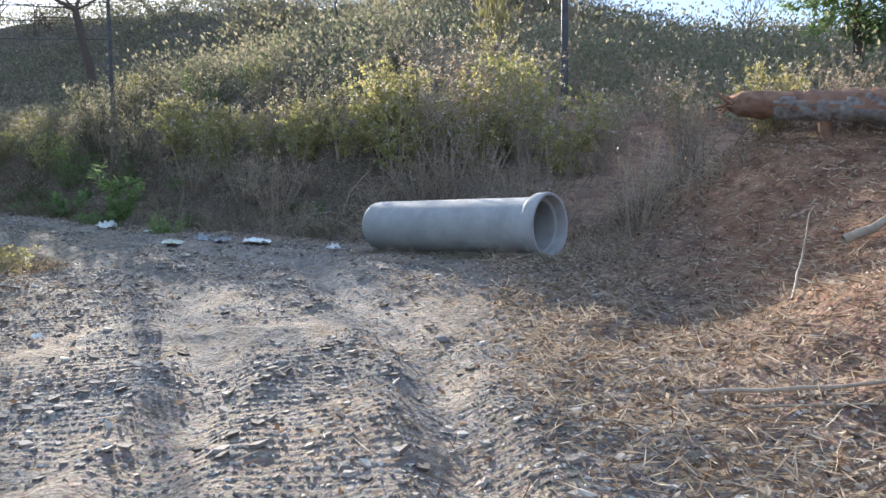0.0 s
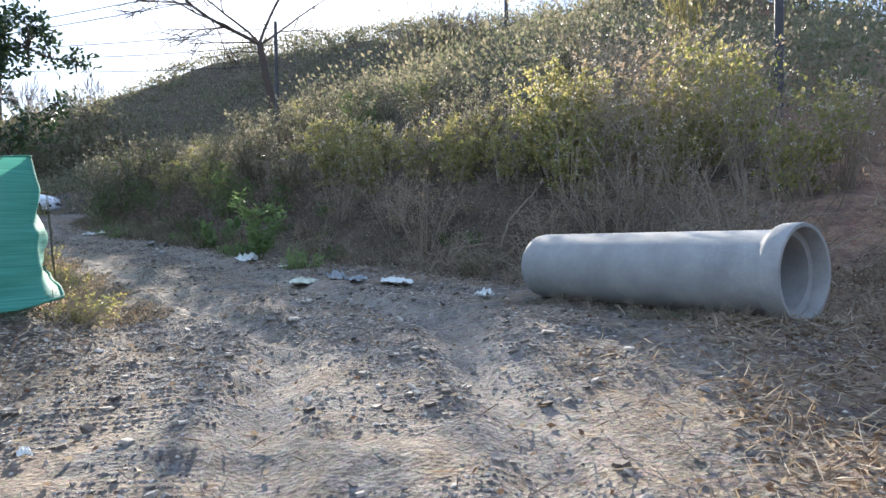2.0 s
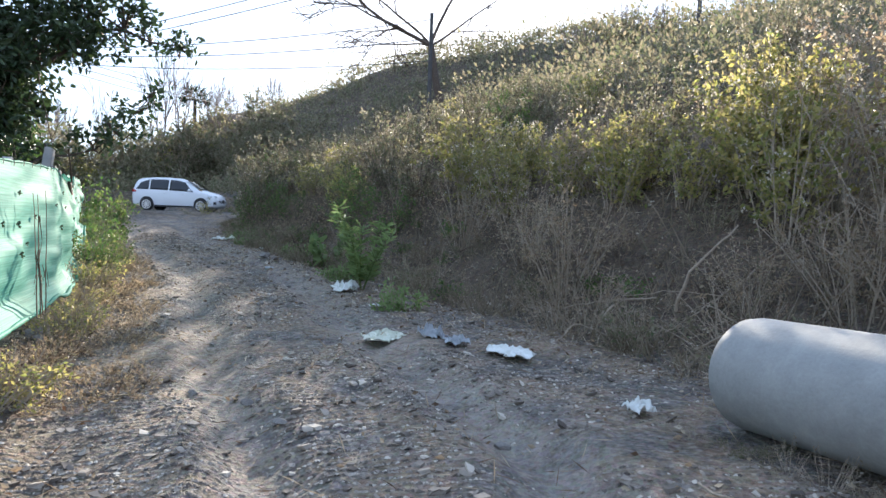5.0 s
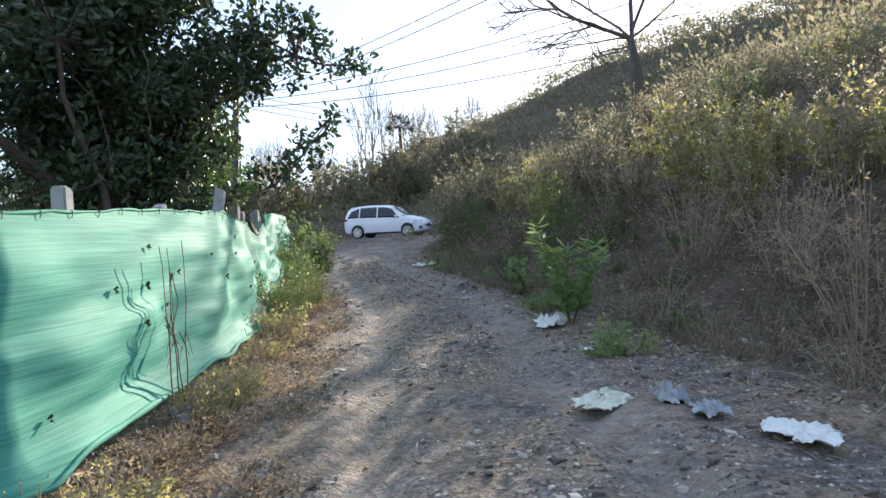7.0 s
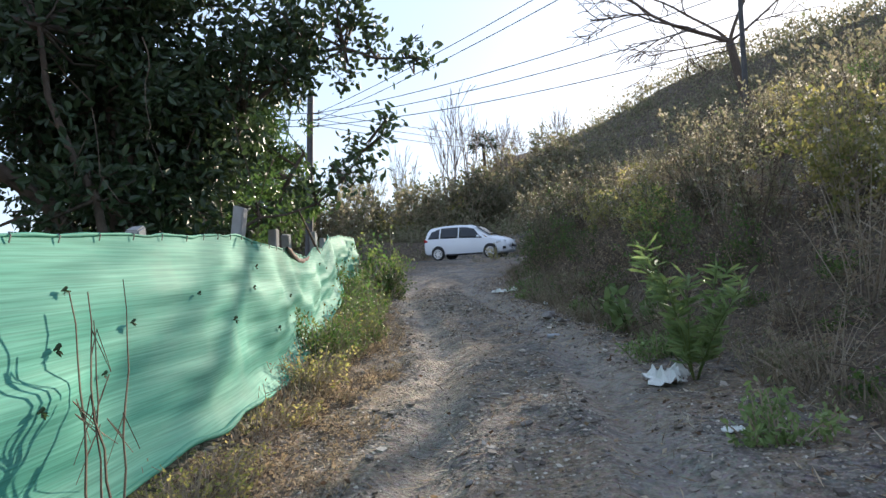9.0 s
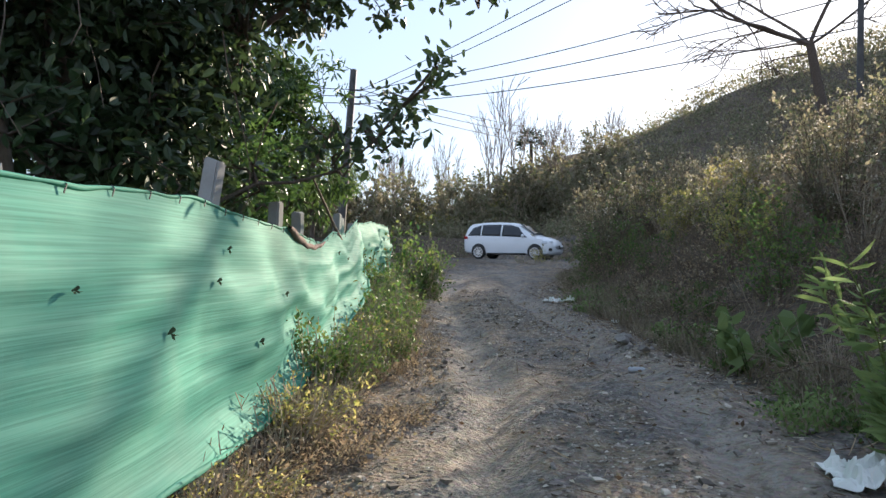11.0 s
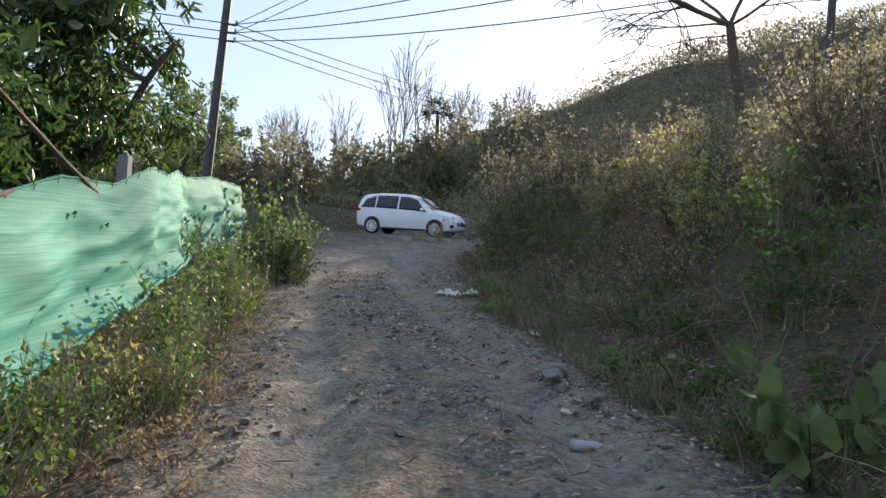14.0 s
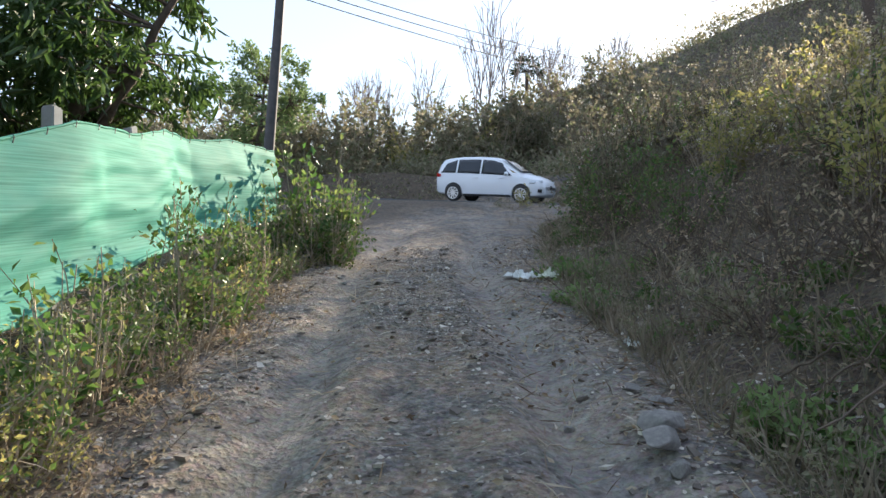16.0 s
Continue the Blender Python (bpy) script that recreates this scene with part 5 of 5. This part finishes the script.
# ---- fallen log ----
def fallen_log():
    a, b = np.array((3.53, 9.28, 2.66)), np.array((7.8, 6.2, hz(7.8, 6.2) + 0.2))
    root = empty("fallen_log", Matrix.Identity(4), "fallen tree trunk with pale flaking bark lying across the bank", "log")
    k, n = 90, 26
    v, f = [], []
    ax = (b - a) / np.linalg.norm(b - a)
    u = np.cross(ax, (0, 0, 1.0))
    u /= np.linalg.norm(u)
    w = np.cross(u, ax)
    for i in range(k):
        t = i / (k - 1)
        r = 0.145 + 0.14 * t
        c = a + (b - a) * t + w * 0.03 * math.sin(5 * t)
        for j in range(n):
            an = 2 * math.pi * j / n
            q = r * (1 + 0.10 * float(wavy(np.array(t * 9.0), np.array(j / n * 5.0), 0.5)) + 0.09 * rng.normal())
            if i == 0:
                q *= 0.45
            p = c + (u * math.cos(an) + w * math.sin(an)) * q - ax * (0.12 * abs(math.sin(3 * an)) if i == 0 else 0)
            v.append(p)
    for i in range(k - 1):
        for j in range(n):
            f.append((i * n + j, i * n + (j + 1) % n, (i + 1) * n + (j + 1) % n, (i + 1) * n + j))
    f.append(tuple(range(n))[::-1])
    me = mesh("trunk", np.array(v), f, M_LOG, True)
    me.materials.append(M_LOGBARK)
    for p in me.polygons:
        if p.normal.z > -0.15 and p.center.x > 3.85:
            p.material_index = 1
    part("trunk", me, root)
    g = Geo()
    p = a + (b - a) * 0.19
    g.tube([p, p + (0.02, 0.0, -0.3), (p[0] + 0.04, p[1] - 0.03, hz(p[0], p[1]) - 0.05)], [0.085, 0.07, 0.045], 9)
    part("stub", g.mesh("stub", M_LOG, True), root, "broken branch stub propping the trunk")
    for _ in range(9):
        g = Geo()
        d = -ax + rng.normal(0, 0.5, 3)
        c = curve(a + rng.normal(0, 0.06, 3), d, rng.uniform(0.12, 0.35), 0.1, 4, 0.1)
        g.tube(c, [0.03, 0.024, 0.016, 0.004], 5)
        part("splinter", g.mesh("splinter", M_LOG), root)


fallen_log()


# ---- litter ----
def crumpled(name, label, x, y, size, mat, seed=0):
    """A dropped bag: a sheet with torn outline, folded and heaped."""
    r = np.random.default_rng(seed)
    nu, nv = 24, 19
    off = Vector(r.uniform(0, 40, 3))
    v, f = [], []
    for i in range(nu + 1):
        for j in range(nv + 1):
            u, w = i / nu * 2 - 1, j / nv * 2 - 1
            q = Vector((u, w, 0)) + off
            edge = max(abs(u), abs(w))
            px = u * size[0] * 0.45 * (1 + 0.5 * noise.noise(q * 1.1) + 0.4 * noise.noise(q * 2.9)) * (1 - 0.35 * abs(w) * (seed % 2))
            py = w * size[1] * 0.45 * (1 + 0.5 * noise.noise(q * 1.1 + Vector((9, 3, 1))) + 0.4 * noise.noise(q * 2.7 + Vector((2, 7, 1)))) * (1 - 0.35 * abs(u) * (seed % 3 == 0))
            fold = abs(noise.noise(q * 1.6)) * 0.8 + abs(noise.noise(q * 3.4 + Vector((5, 5, 0)))) * 0.75 + 0.4 * abs(noise.noise(q * 7))
            pz = size[2] * fold * (1.0 - 0.45 * edge ** 2) + 0.008
            v.append((px, py, max(0.006, pz)))
    for i in range(nu):
        for j in range(nv):
            a = i * (nv + 1) + j
            f.append((a, a + nv + 1, a + nv + 2, a + 1))
    ob = new(name, mesh(name, v, f, mat))
    m = ob.modifiers.new("thick", "SOLIDIFY")
    m.thickness = 0.004
    ob.matrix_basis = pose(x, y, hz(x, y) + 0.012, r.uniform(-4, 4), r.uniform(-4, 4), r.uniform(0, 360))
    return tagged(ob, label, "litter", "litter along the track")


for k, (nm, lb, x, y, sz, mt) in enumerate([
        ("plastic_bag", "crumpled white plastic sack dropped at the verge", -3.2, 11.75, (0.60, 0.36, 0.11), M_PLASTIC),
        ("plastic_bag", "flattened pale greenish plastic bag on the track", -4.65, 11.95, (0.52, 0.34, 0.10), M_PLASTIC2),
        ("plastic_bag", "crumpled grey plastic bag in the dirt", -4.22, 12.12, (0.42, 0.30, 0.16), M_PLASTIC3),
        ("plastic_bag", "torn grey plastic sheet in the dirt", -3.85, 11.95, (0.35, 0.22, 0.10), M_PLASTIC3),
        ("plastic_bag", "white folded plastic bag under the green plant", -6.9, 14.4, (0.44, 0.36, 0.20), M_PLASTIC),
        ("litter_scrap", "scrap of white paper litter by the track", -15.1, 20.1, (0.36, 0.26, 0.14), M_PLASTIC),
        ("litter_scrap", "scrap of off-white plastic litter by the track", -14.85, 20.3, (0.32, 0.24, 0.13), M_PLASTIC2),
        ("litter_scrap", "small bluish-white plastic scrap near the pipe", -1.75, 10.45, (0.22, 0.15, 0.11), M_PLASTIC),
        ("litter_scrap", "small white plastic scrap in the dust", -3.3, 5.65, (0.17, 0.08, 0.05), M_PLASTIC),
        ("litter_scrap", "white paper scrap on the gravel", -5.6, 13.2, (0.14, 0.1, 0.05), M_PLASTIC),
        ("litter_scrap", "white scrap among dry leaves", -12.2, 18.5, (0.2, 0.1, 0.07), M_PLASTIC)]):
    crumpled(nm, lb, x, y, sz, mt, seed=k + 1)


def bottle():
    x, y = -10.0, 16.15
    v, f = [], []
    prof = [(0, 0.0), (0.0, 0.03), (0.02, 0.034), (0.15, 0.034), (0.19, 0.02), (0.205, 0.013), (0.23, 0.013), (0.23, 0.0)]
    for a, r in prof:
        for k in range(16):
            v.append((a, r * math.cos(k / 8 * math.pi), r * math.sin(k / 8 * math.pi)))
    for i in range(len(prof) - 1):
        for k in range(16):
            f.append((i * 16 + k, i * 16 + (k + 1) % 16, (i + 1) * 16 + (k + 1) % 16, (i + 1) * 16 + k))
    ob = new("plastic_bottle", mesh("plastic_bottle", v, f, M_PLASTIC3, True))
    ob.matrix_basis = pose(x, y, hz(x, y) + 0.035, 0, 0, 40)
    tagged(ob, "discarded clear grey plastic bottle on the verge", "bottle", "litter along the track")


bottle()


# ---- stones, sticks, straw ----
def stone_mesh(seed, squash=0.6):
    """A broken stone: the hull of a few points, its edges worn."""
    r = np.random.default_rng(seed + 40)
    bm = bmesh.new()
    for p in r.normal(0, 1, (13, 3)):
        p = p / np.linalg.norm(p) * r.uniform(0.40, 0.56)
        bm.verts.new((p[0], p[1] * 0.8, p[2] * squash))
    out = bmesh.ops.convex_hull(bm, input=bm.verts)
    bmesh.ops.delete(bm, geom=[e for e in out["geom_interior"] if isinstance(e, bmesh.types.BMVert)], context="VERTS")
    bmesh.ops.bevel(bm, geom=list(bm.edges), offset=0.02, segments=1, affect="EDGES")
    return bm_mesh("stone", bm, M_STONE)


STONES = [stone_mesh(k, q) for k, q in enumerate((0.55, 0.7, 0.45, 0.6, 0.8, 0.5))]


def stone(x, y, size, k, label="grey-brown stone lying loose on the track"):
    ob = new("stone", STONES[k % 6])
    ob.matrix_basis = Matrix.LocRotScale((x, y, hz(x, y) + size * 0.18), Euler((rng.normal(0, 0.2), rng.normal(0, 0.2), rng.uniform(0, 6.28))), (size * rng.uniform(0.8, 1.3), size, size * rng.uniform(0.7, 1.1)))
    tagged(ob, label, "stone", "loose stones")


for x, y, sz in [(-11.05, 17.32, 0.27), (-10.92, 17.12, 0.24), (-10.24, 16.72, 0.2), (-10.79, 16.77, 0.09), (-10.46, 16.28, 0.14), (-10.72, 17.02, 0.13), (-10.37, 16.99, 0.12), (-11.52, 17.19, 0.08), (-10.84, 16.24, 0.08), (-11.3, 17.6, 0.11), (-10.6, 16.5, 0.08)]:
    stone(x, y, sz, int(rng.choice([1, 4])), "grey broken rock in a heap at the track's edge")
for x, y, sz in [(-0.1, 5.75, 0.15), (-5.07, 8.03, 0.09), (-5.32, 8.51, 0.08), (0.9, 5.6, 0.10), (-1.2, 5.0, 0.12), (-5.84, 8.57, 0.18), (-6.9, 9.75, 0.2), (-7.1, 9.81, 0.24), (-6.52, 11.87, 0.07), (-7.3, 10.2, 0.16)]:
    stone(x, y, sz, int(rng.integers(6)))
for _ in range(230):
    p, _k, d = along(ROAD_LINE, rng.uniform(7, 36))
    off = rng.normal(0, 1.9)
    stone(p.x + d.y * off, p.y - d.x * off, float(0.04 + 0.08 * rng.uniform() ** 2.5), int(rng.integers(6)))


def gravel():
    P = np.array([[*along(ROAD_LINE, t)[0], *along(ROAD_LINE, t)[2]] for t in np.linspace(4, 38, 400)])
    box = np.array([(-1, -1, -1), (1, -1, -1), (1, 1, -1), (-1, 1, -1), (-1, -1, 1), (1, -1, 1), (1, 1, 1), (-1, 1, 1)], float) * 0.5
    chip = np.array([(-1, -1, -1), (1, -1, -1), (1, 1, -1), (-1, 1, -1), (0.1, 0, 1)], float) * 0.5
    quads = [(4, 5, 6, 7), (0, 1, 5, 4), (1, 2, 6, 5), (2, 3, 7, 6), (3, 0, 4, 7)]
    tris = [(0, 1, 4), (1, 2, 4), (2, 3, 4), (3, 0, 4)]
    allv, allf, start = [], [], 0
    for n, shape, sides, lo, hi, power in ((38000, box, quads, 0.014, 0.055, 5), (350000, chip, tris, 0.010, 0.028, 2)):
        s_ = 4 + 34 * rng.uniform(0, 1, n) ** 1.2
        i = ((s_ - 4) / 34 * 399).astype(int)
        off = rng.normal(0, 1.9, n)
        x, y = P[i, 0] + P[i, 3] * off, P[i, 1] - P[i, 2] * off
        patch = 0.55 * wavy(x, y, 1.7) + 0.6 * wavy(x + 3, y, 0.6)
        worn = np.exp(-((np.abs(off) - 0.75) / 0.3) ** 2) * smooth(9, 15, s_) + 0.2 * smooth(20, 30, s_)
        keep = (patch > rng.uniform(-0.4, 0.55, n)) & (rng.uniform(0, 1, n) > worn * 0.85) & (rng.uniform(0, 1, n) > 0.35 * smooth(12, 22, s_)) & (foot_distance(x, y) < 0.6)
        x, y = x[keep], y[keep]
        n = len(x)
        z = height(x, y)
        size = lo + hi * rng.uniform(0, 1, n) ** power
        k = len(shape)
        v = shape[None] * rng.uniform(0.55, 1.3, (n, k, 3))
        a = rng.uniform(0, 6.28, n)
        ca, sa = np.cos(a)[:, None], np.sin(a)[:, None]
        X, Y = v[..., 0] * ca - v[..., 1] * sa, v[..., 0] * sa + v[..., 1] * ca
        Z = v[..., 2] * 0.38 + X * rng.normal(0, 0.32, n)[:, None]
        v = np.stack([x[:, None] + X * size[:, None], y[:, None] + Y * size[:, None], z[:, None] + (Z + 0.12) * size[:, None]], -1).reshape(-1, 3)
        allv.append(v)
        allf += (np.array(sides)[None] + (start + np.arange(n) * k)[:, None, None]).reshape(-1, len(sides[0])).tolist()
        start += len(v)
    v, f = np.concatenate(allv), allf
    m, nt, b = material("gravel", 0.9)
    g = nt.nodes.new("ShaderNodeNewGeometry")
    r = ramp(nt, g.outputs["Random Per Island"], [(0.0, (0.075, 0.06, 0.047)), (0.4, (0.19, 0.16, 0.13)), (0.8, (0.34, 0.295, 0.24)), (1.0, (0.58, 0.52, 0.43))])
    nz = noise_node(nt, 60)
    nt.links.new(mix(nt, 0.4, r.outputs[0], nz.outputs[0], "SOFT_LIGHT"), b.inputs["Base Color"])
    ob = new("gravel", mesh("gravel", v, f, m))
    tagged(ob, "loose grey gravel and stone chips on the track", "gravel", kind="stuff")


gravel()


def straw():
    """Dry grass, leaves and twigs strewn on the verges and the right-hand slope."""
    n, near = 130000, 52000
    x = np.concatenate([rng.uniform(-0.8, 6.0, near), rng.uniform(-19, 2, n - near)])
    y = np.concatenate([rng.uniform(1.5, 11.0, near), rng.uniform(2, 24, n - near)])
    d, r = foot_distance(x, y), road_offset(x, y)
    dense = np.where(x > 0.4, 0.10 + 0.75 * smooth(-0.1, 0.25, wavy(x, y, 0.9) + 0.6 * wavy(x + 4, y, 0.35)), 0.0) + 0.9 * smooth(-1.4, -0.1, d) + 0.8 * smooth(-1.6, -2.6, r) * smooth(-4.4, -3.4, r) + 0.10 + 0.22 * smooth(0.0, 0.5, wavy(x + 2, y + 5, 0.8))
    keep = (rng.uniform(0, 1, n) < dense) & (d < 4.5) & (r > -4.5)
    x, y = x[keep], y[keep]
    n = len(x)
    z = height(x, y) + rng.uniform(0.004, 0.03, n)
    g = Geo()
    w = rng.normal(0, 1, (n, 3)) * (1, 1, 0.35)
    w[:, 2] += 0.12
    a = rng.uniform(0, 1, n) < 0.3
    g.leaves(np.stack([x, y, z], 1)[~a], w[~a], 0.15, 0.0075)
    g.leaves(np.stack([x, y, z], 1)[a], w[a], 0.05, 0.026)
    ob = new("straw", g.mesh("straw", M_STRAW))
    tagged(ob, "dry straw, dead grass and leaf litter strewn on soil", "straw", kind="stuff")


straw()


def stick(pts, r, label, mat=None):
    g = Geo()
    p = np.array([(x, y, hz(x, y) + h) for x, y, h in pts])
    t = np.linspace(0, len(p) - 1, 12)
    i = np.minimum(t.astype(int), len(p) - 2)
    c = p[i] + (p[i + 1] - p[i]) * (t - i)[:, None] + rng.normal(0, 0.008, (12, 3))
    g.tube(c, np.linspace(r, r * 0.4, 12), 6)
    tagged(new("stick", g.mesh("stick", mat or M_DRYSTEM, True)), label, "stick", "dead sticks")


stick([(1.45, 4.25, 0.04), (2.3, 3.8, 0.06), (3.2, 3.5, 0.05)], 0.016, "long pale dead stick lying on the slope")
stick([(1.6, 4.1, 0.03), (2.2, 3.7, 0.03), (2.5, 3.5, 0.02)], 0.009, "thin pale dead stick lying on the slope")
stick([(2.6, 5.6, 0.03), (2.95, 6.2, 0.25), (3.2, 6.6, 0.55)], 0.012, "bent dry stick poking out of the slope")
stick([(3.4, 6.4, 0.10), (4.0, 6.3, 0.2), (4.8, 6.2, 0.12)], 0.05, "short thick broken branch on red soil")
stick([(-1.9, 8.8, 0.02), (-1.6, 8.9, 0.10), (-1.5, 8.5, 0.03)], 0.007, "thin curled dry twig on the gravel")
stick([(-1.2, 9.3, 0.02), (-0.7, 8.9, 0.03), (-0.2, 8.7, 0.02)], 0.007, "thin dry twig on the gravel")
stick([(-1.9, 12.4, 0.35), (-1.75, 12.3, 0.75), (-1.4, 12.4, 1.05)], 0.018, "pale crooked dead branch on the bank")
for _ in range(70):
    p, _k, d = along(FOOT[3:13], rng.uniform(5, 30))
    off = rng.uniform(0.1, 1.6)
    x, y = p.x + d.y * off, p.y - d.x * off
    a = rng.uniform(0, 6.28)
    l = rng.uniform(0.3, 1.2)
    stick([(x, y, 0.05), (x + l * 0.5 * math.cos(a), y + l * 0.5 * math.sin(a), rng.uniform(0.1, 0.4)), (x + l * math.cos(a), y + l * math.sin(a), rng.uniform(0.05, 0.6))], rng.uniform(0.006, 0.013), "dry broken branch tangled in the bank", M_CANE if x < -3 else M_DRYSTEM)
for _ in range(26):
    p, _k, d = along(ROAD_LINE, rng.uniform(8, 30))
    off = rng.uniform(-2.4, 2.2)
    x, y = p.x + d.y * off, p.y - d.x * off
    a = rng.uniform(0, 6.28)
    l = rng.uniform(0.15, 0.45)
    stick([(x, y, 0.01), (x + l * 0.5 * math.cos(a), y + l * 0.5 * math.sin(a), 0.03), (x + l * math.cos(a), y + l * math.sin(a), 0.01)], 0.005, "thin dry twig on the dirt track")


# ---- tears, twigs and rope on the net ----
def net_point(s_m, t):
    """A point on the net, s_m metres past its first corner at the height share t, and the way out of it."""
    base = line_length(FENCE[:3])
    total = line_length(FENCE)
    i = int((base + s_m) / total * 420)
    j = int(t * net_nv)
    p = Vector(net_v[i * (net_nv + 1) + j])
    _p, _k, d = along(FENCE, base + s_m)
    return p, Vector((d.y, -d.x, 0))


def net_tears():
    for s_m, t, size in [(a_, b_, c_ * 0.6) for a_, b_, c_ in [(1.5, 0.42, 0.06), (0.35, 0.2, 0.05), (1.9, 0.82, 0.05), (1.75, 0.6, 0.07), (2.5, 0.62, 0.05), (3.3, 0.72, 0.04), (2.2, 0.45, 0.05), (4.2, 0.52, 0.07), (4.9, 0.7, 0.05), (5.6, 0.4, 0.06), (5.2, 0.85, 0.05), (6.4, 0.6, 0.05), (9.3, 0.78, 0.05), (9.9, 0.7, 0.04), (1.2, 0.62, 0.05)]]:
        p, out = net_point(s_m, t)
        g = Geo()
        side = Vector((-out.y, out.x, 0))
        g.tube([p + out * 0.012 - side * size * 0.4, p + out * 0.03 + Vector((0, 0, size * 0.5)), p + out * 0.012 + side * size * 0.35], [size * 0.12, size * 0.35, size * 0.1], 6)
        g.leaves(np.array([p + out * 0.02] * 7), np.array([out * 0.5 + side * rng.normal() + Vector((0, 0, -0.6 + rng.normal() * 0.5)) for _ in range(7)]), size * 0.9, size * 0.35)
        ob = new("dry_leaf_snag", g.mesh("dry_leaf_snag", M_DARK))
        tagged(ob, "dark withered leaves snagged in the green net", "leaf", "snags on the net")
    for s_m, lean in ((1.75, 0.25), (1.85, -0.1), (2.0, 0.5), (1.65, 0.05)):
        p, out = net_point(s_m, 0.0)
        side = Vector((-out.y, out.x, 0))
        g = Geo()
        q = p + out * 0.05
        h = rng.uniform(0.7, 1.15)
        c = [q + Vector((0, 0, h * k / 7)) + side * (lean * 0.4 * (k / 7) ** 1.5 + rng.normal() * 0.02) - out * 0.05 * (k / 7) for k in range(8)]
        g.tube(c, np.linspace(0.007, 0.003, 8), 4)
        for _ in range(3):
            k = int(rng.integers(2, 6))
            tw = [c[k], c[k] + side * rng.normal() * 0.1 + Vector((0, 0, 0.12)), c[k] + side * rng.normal() * 0.15 + Vector((0, 0, -0.1))]
            g.tube(tw, [0.004, 0.003, 0.002], 3)
        tagged(new("dead_stalk", g.mesh("dead_stalk", M_CANE)), "thin dark dead stalk leaning on the net", "plant", "stalks by the net")
    # rope and rag where the net sags
    g = Geo()
    a, out = net_point(6.8, 1.0)
    b, _o = net_point(8.5, 1.0)
    c = [a.lerp(b, k / 14) + Vector((0, 0, -0.10 * math.sin(math.pi * k / 14) + 0.008 * math.sin(k * 1.9))) + out * 0.03 for k in range(15)]
    g.tube(c, [0.02, 0.03, 0.034, 0.036, 0.034, 0.03, 0.03, 0.028, 0.03, 0.026, 0.024, 0.022, 0.02, 0.016, 0.012], 8)
    tagged(new("rag", g.mesh("rag", plain("rag_cloth", (0.10, 0.07, 0.06), (0.30, 0.20, 0.17), 9, 0.95, 0, 0.5, 0.02), True)), "twisted dirty rag draped over the net's edge", "rag")


net_tears()


def leaning_rod():
    g = Geo()
    g.tube([(-11.75, 13.35, 2.98), (-12.3, 13.78, 2.74), (-12.8, 14.15, 2.55), (-13.25, 14.5, 2.38)], [0.010, 0.016, 0.018, 0.02], 6)
    tagged(new("leaning_branch", g.mesh("leaning_branch", M_CANE, True)), "thin dark dead branch leaning on the net's edge", "branch")


leaning_rod()


def bank_grass():
    """Dry grass and thin stalks that stand between the shrubs."""
    n = 26000
    line = FOOT[3:14]
    P = np.array([[*along(line, t)[0], *along(line, t)[2]] for t in np.linspace(0, bank_len - 0.05, 600)])
    i = rng.integers(0, 600, n)
    d = -0.1 + 7 * rng.uniform(0, 1, n) ** 2.0
    x, y = P[i, 0] + P[i, 3] * d, P[i, 1] - P[i, 2] * d
    keep = (foot_distance(x, y) > -0.4) & ~((x > 0.9) & (d < 3.0) & (y < 9.0)) & ~((np.abs(x - 0.1) < 1.5) & (y < 10.6)) & (np.hypot(x + 6.75, y - 14.6) > 0.55) & (wavy(x, y, 0.7) > rng.uniform(-1.0, 0.25, n))
    x, y, d = x[keep], y[keep], d[keep]
    n = len(x)
    open_view = (np.degrees(np.arctan2(-(x + 8.92), y - 14.43)) > 46.4) & (np.hypot(x + 8.92, y - 14.43) > 5)
    p = np.stack([x, y, height(x, y) - 0.02], 1)
    w = rng.normal(0, 0.42, (n, 3))
    w[:, 2] = 1
    g = Geo()
    tall = rng.uniform(0, 1, n) < smooth(0.2, 2.0, d) * 0.2
    tall &= ~open_view
    g.leaves(p[~tall], w[~tall] + rng.normal(0, 0.4, (int((~tall).sum()), 3)) * (1, 1, 0.3), 0.28, 0.012)
    g.leaves(p[tall], w[tall], 0.6, 0.014)
    ob = new("dry_grass", g.mesh("dry_grass", M_DRYGRASS))
    tagged(ob, "dry pale grass and thin stalks covering the bank", "grass", kind="stuff")


bank_grass()
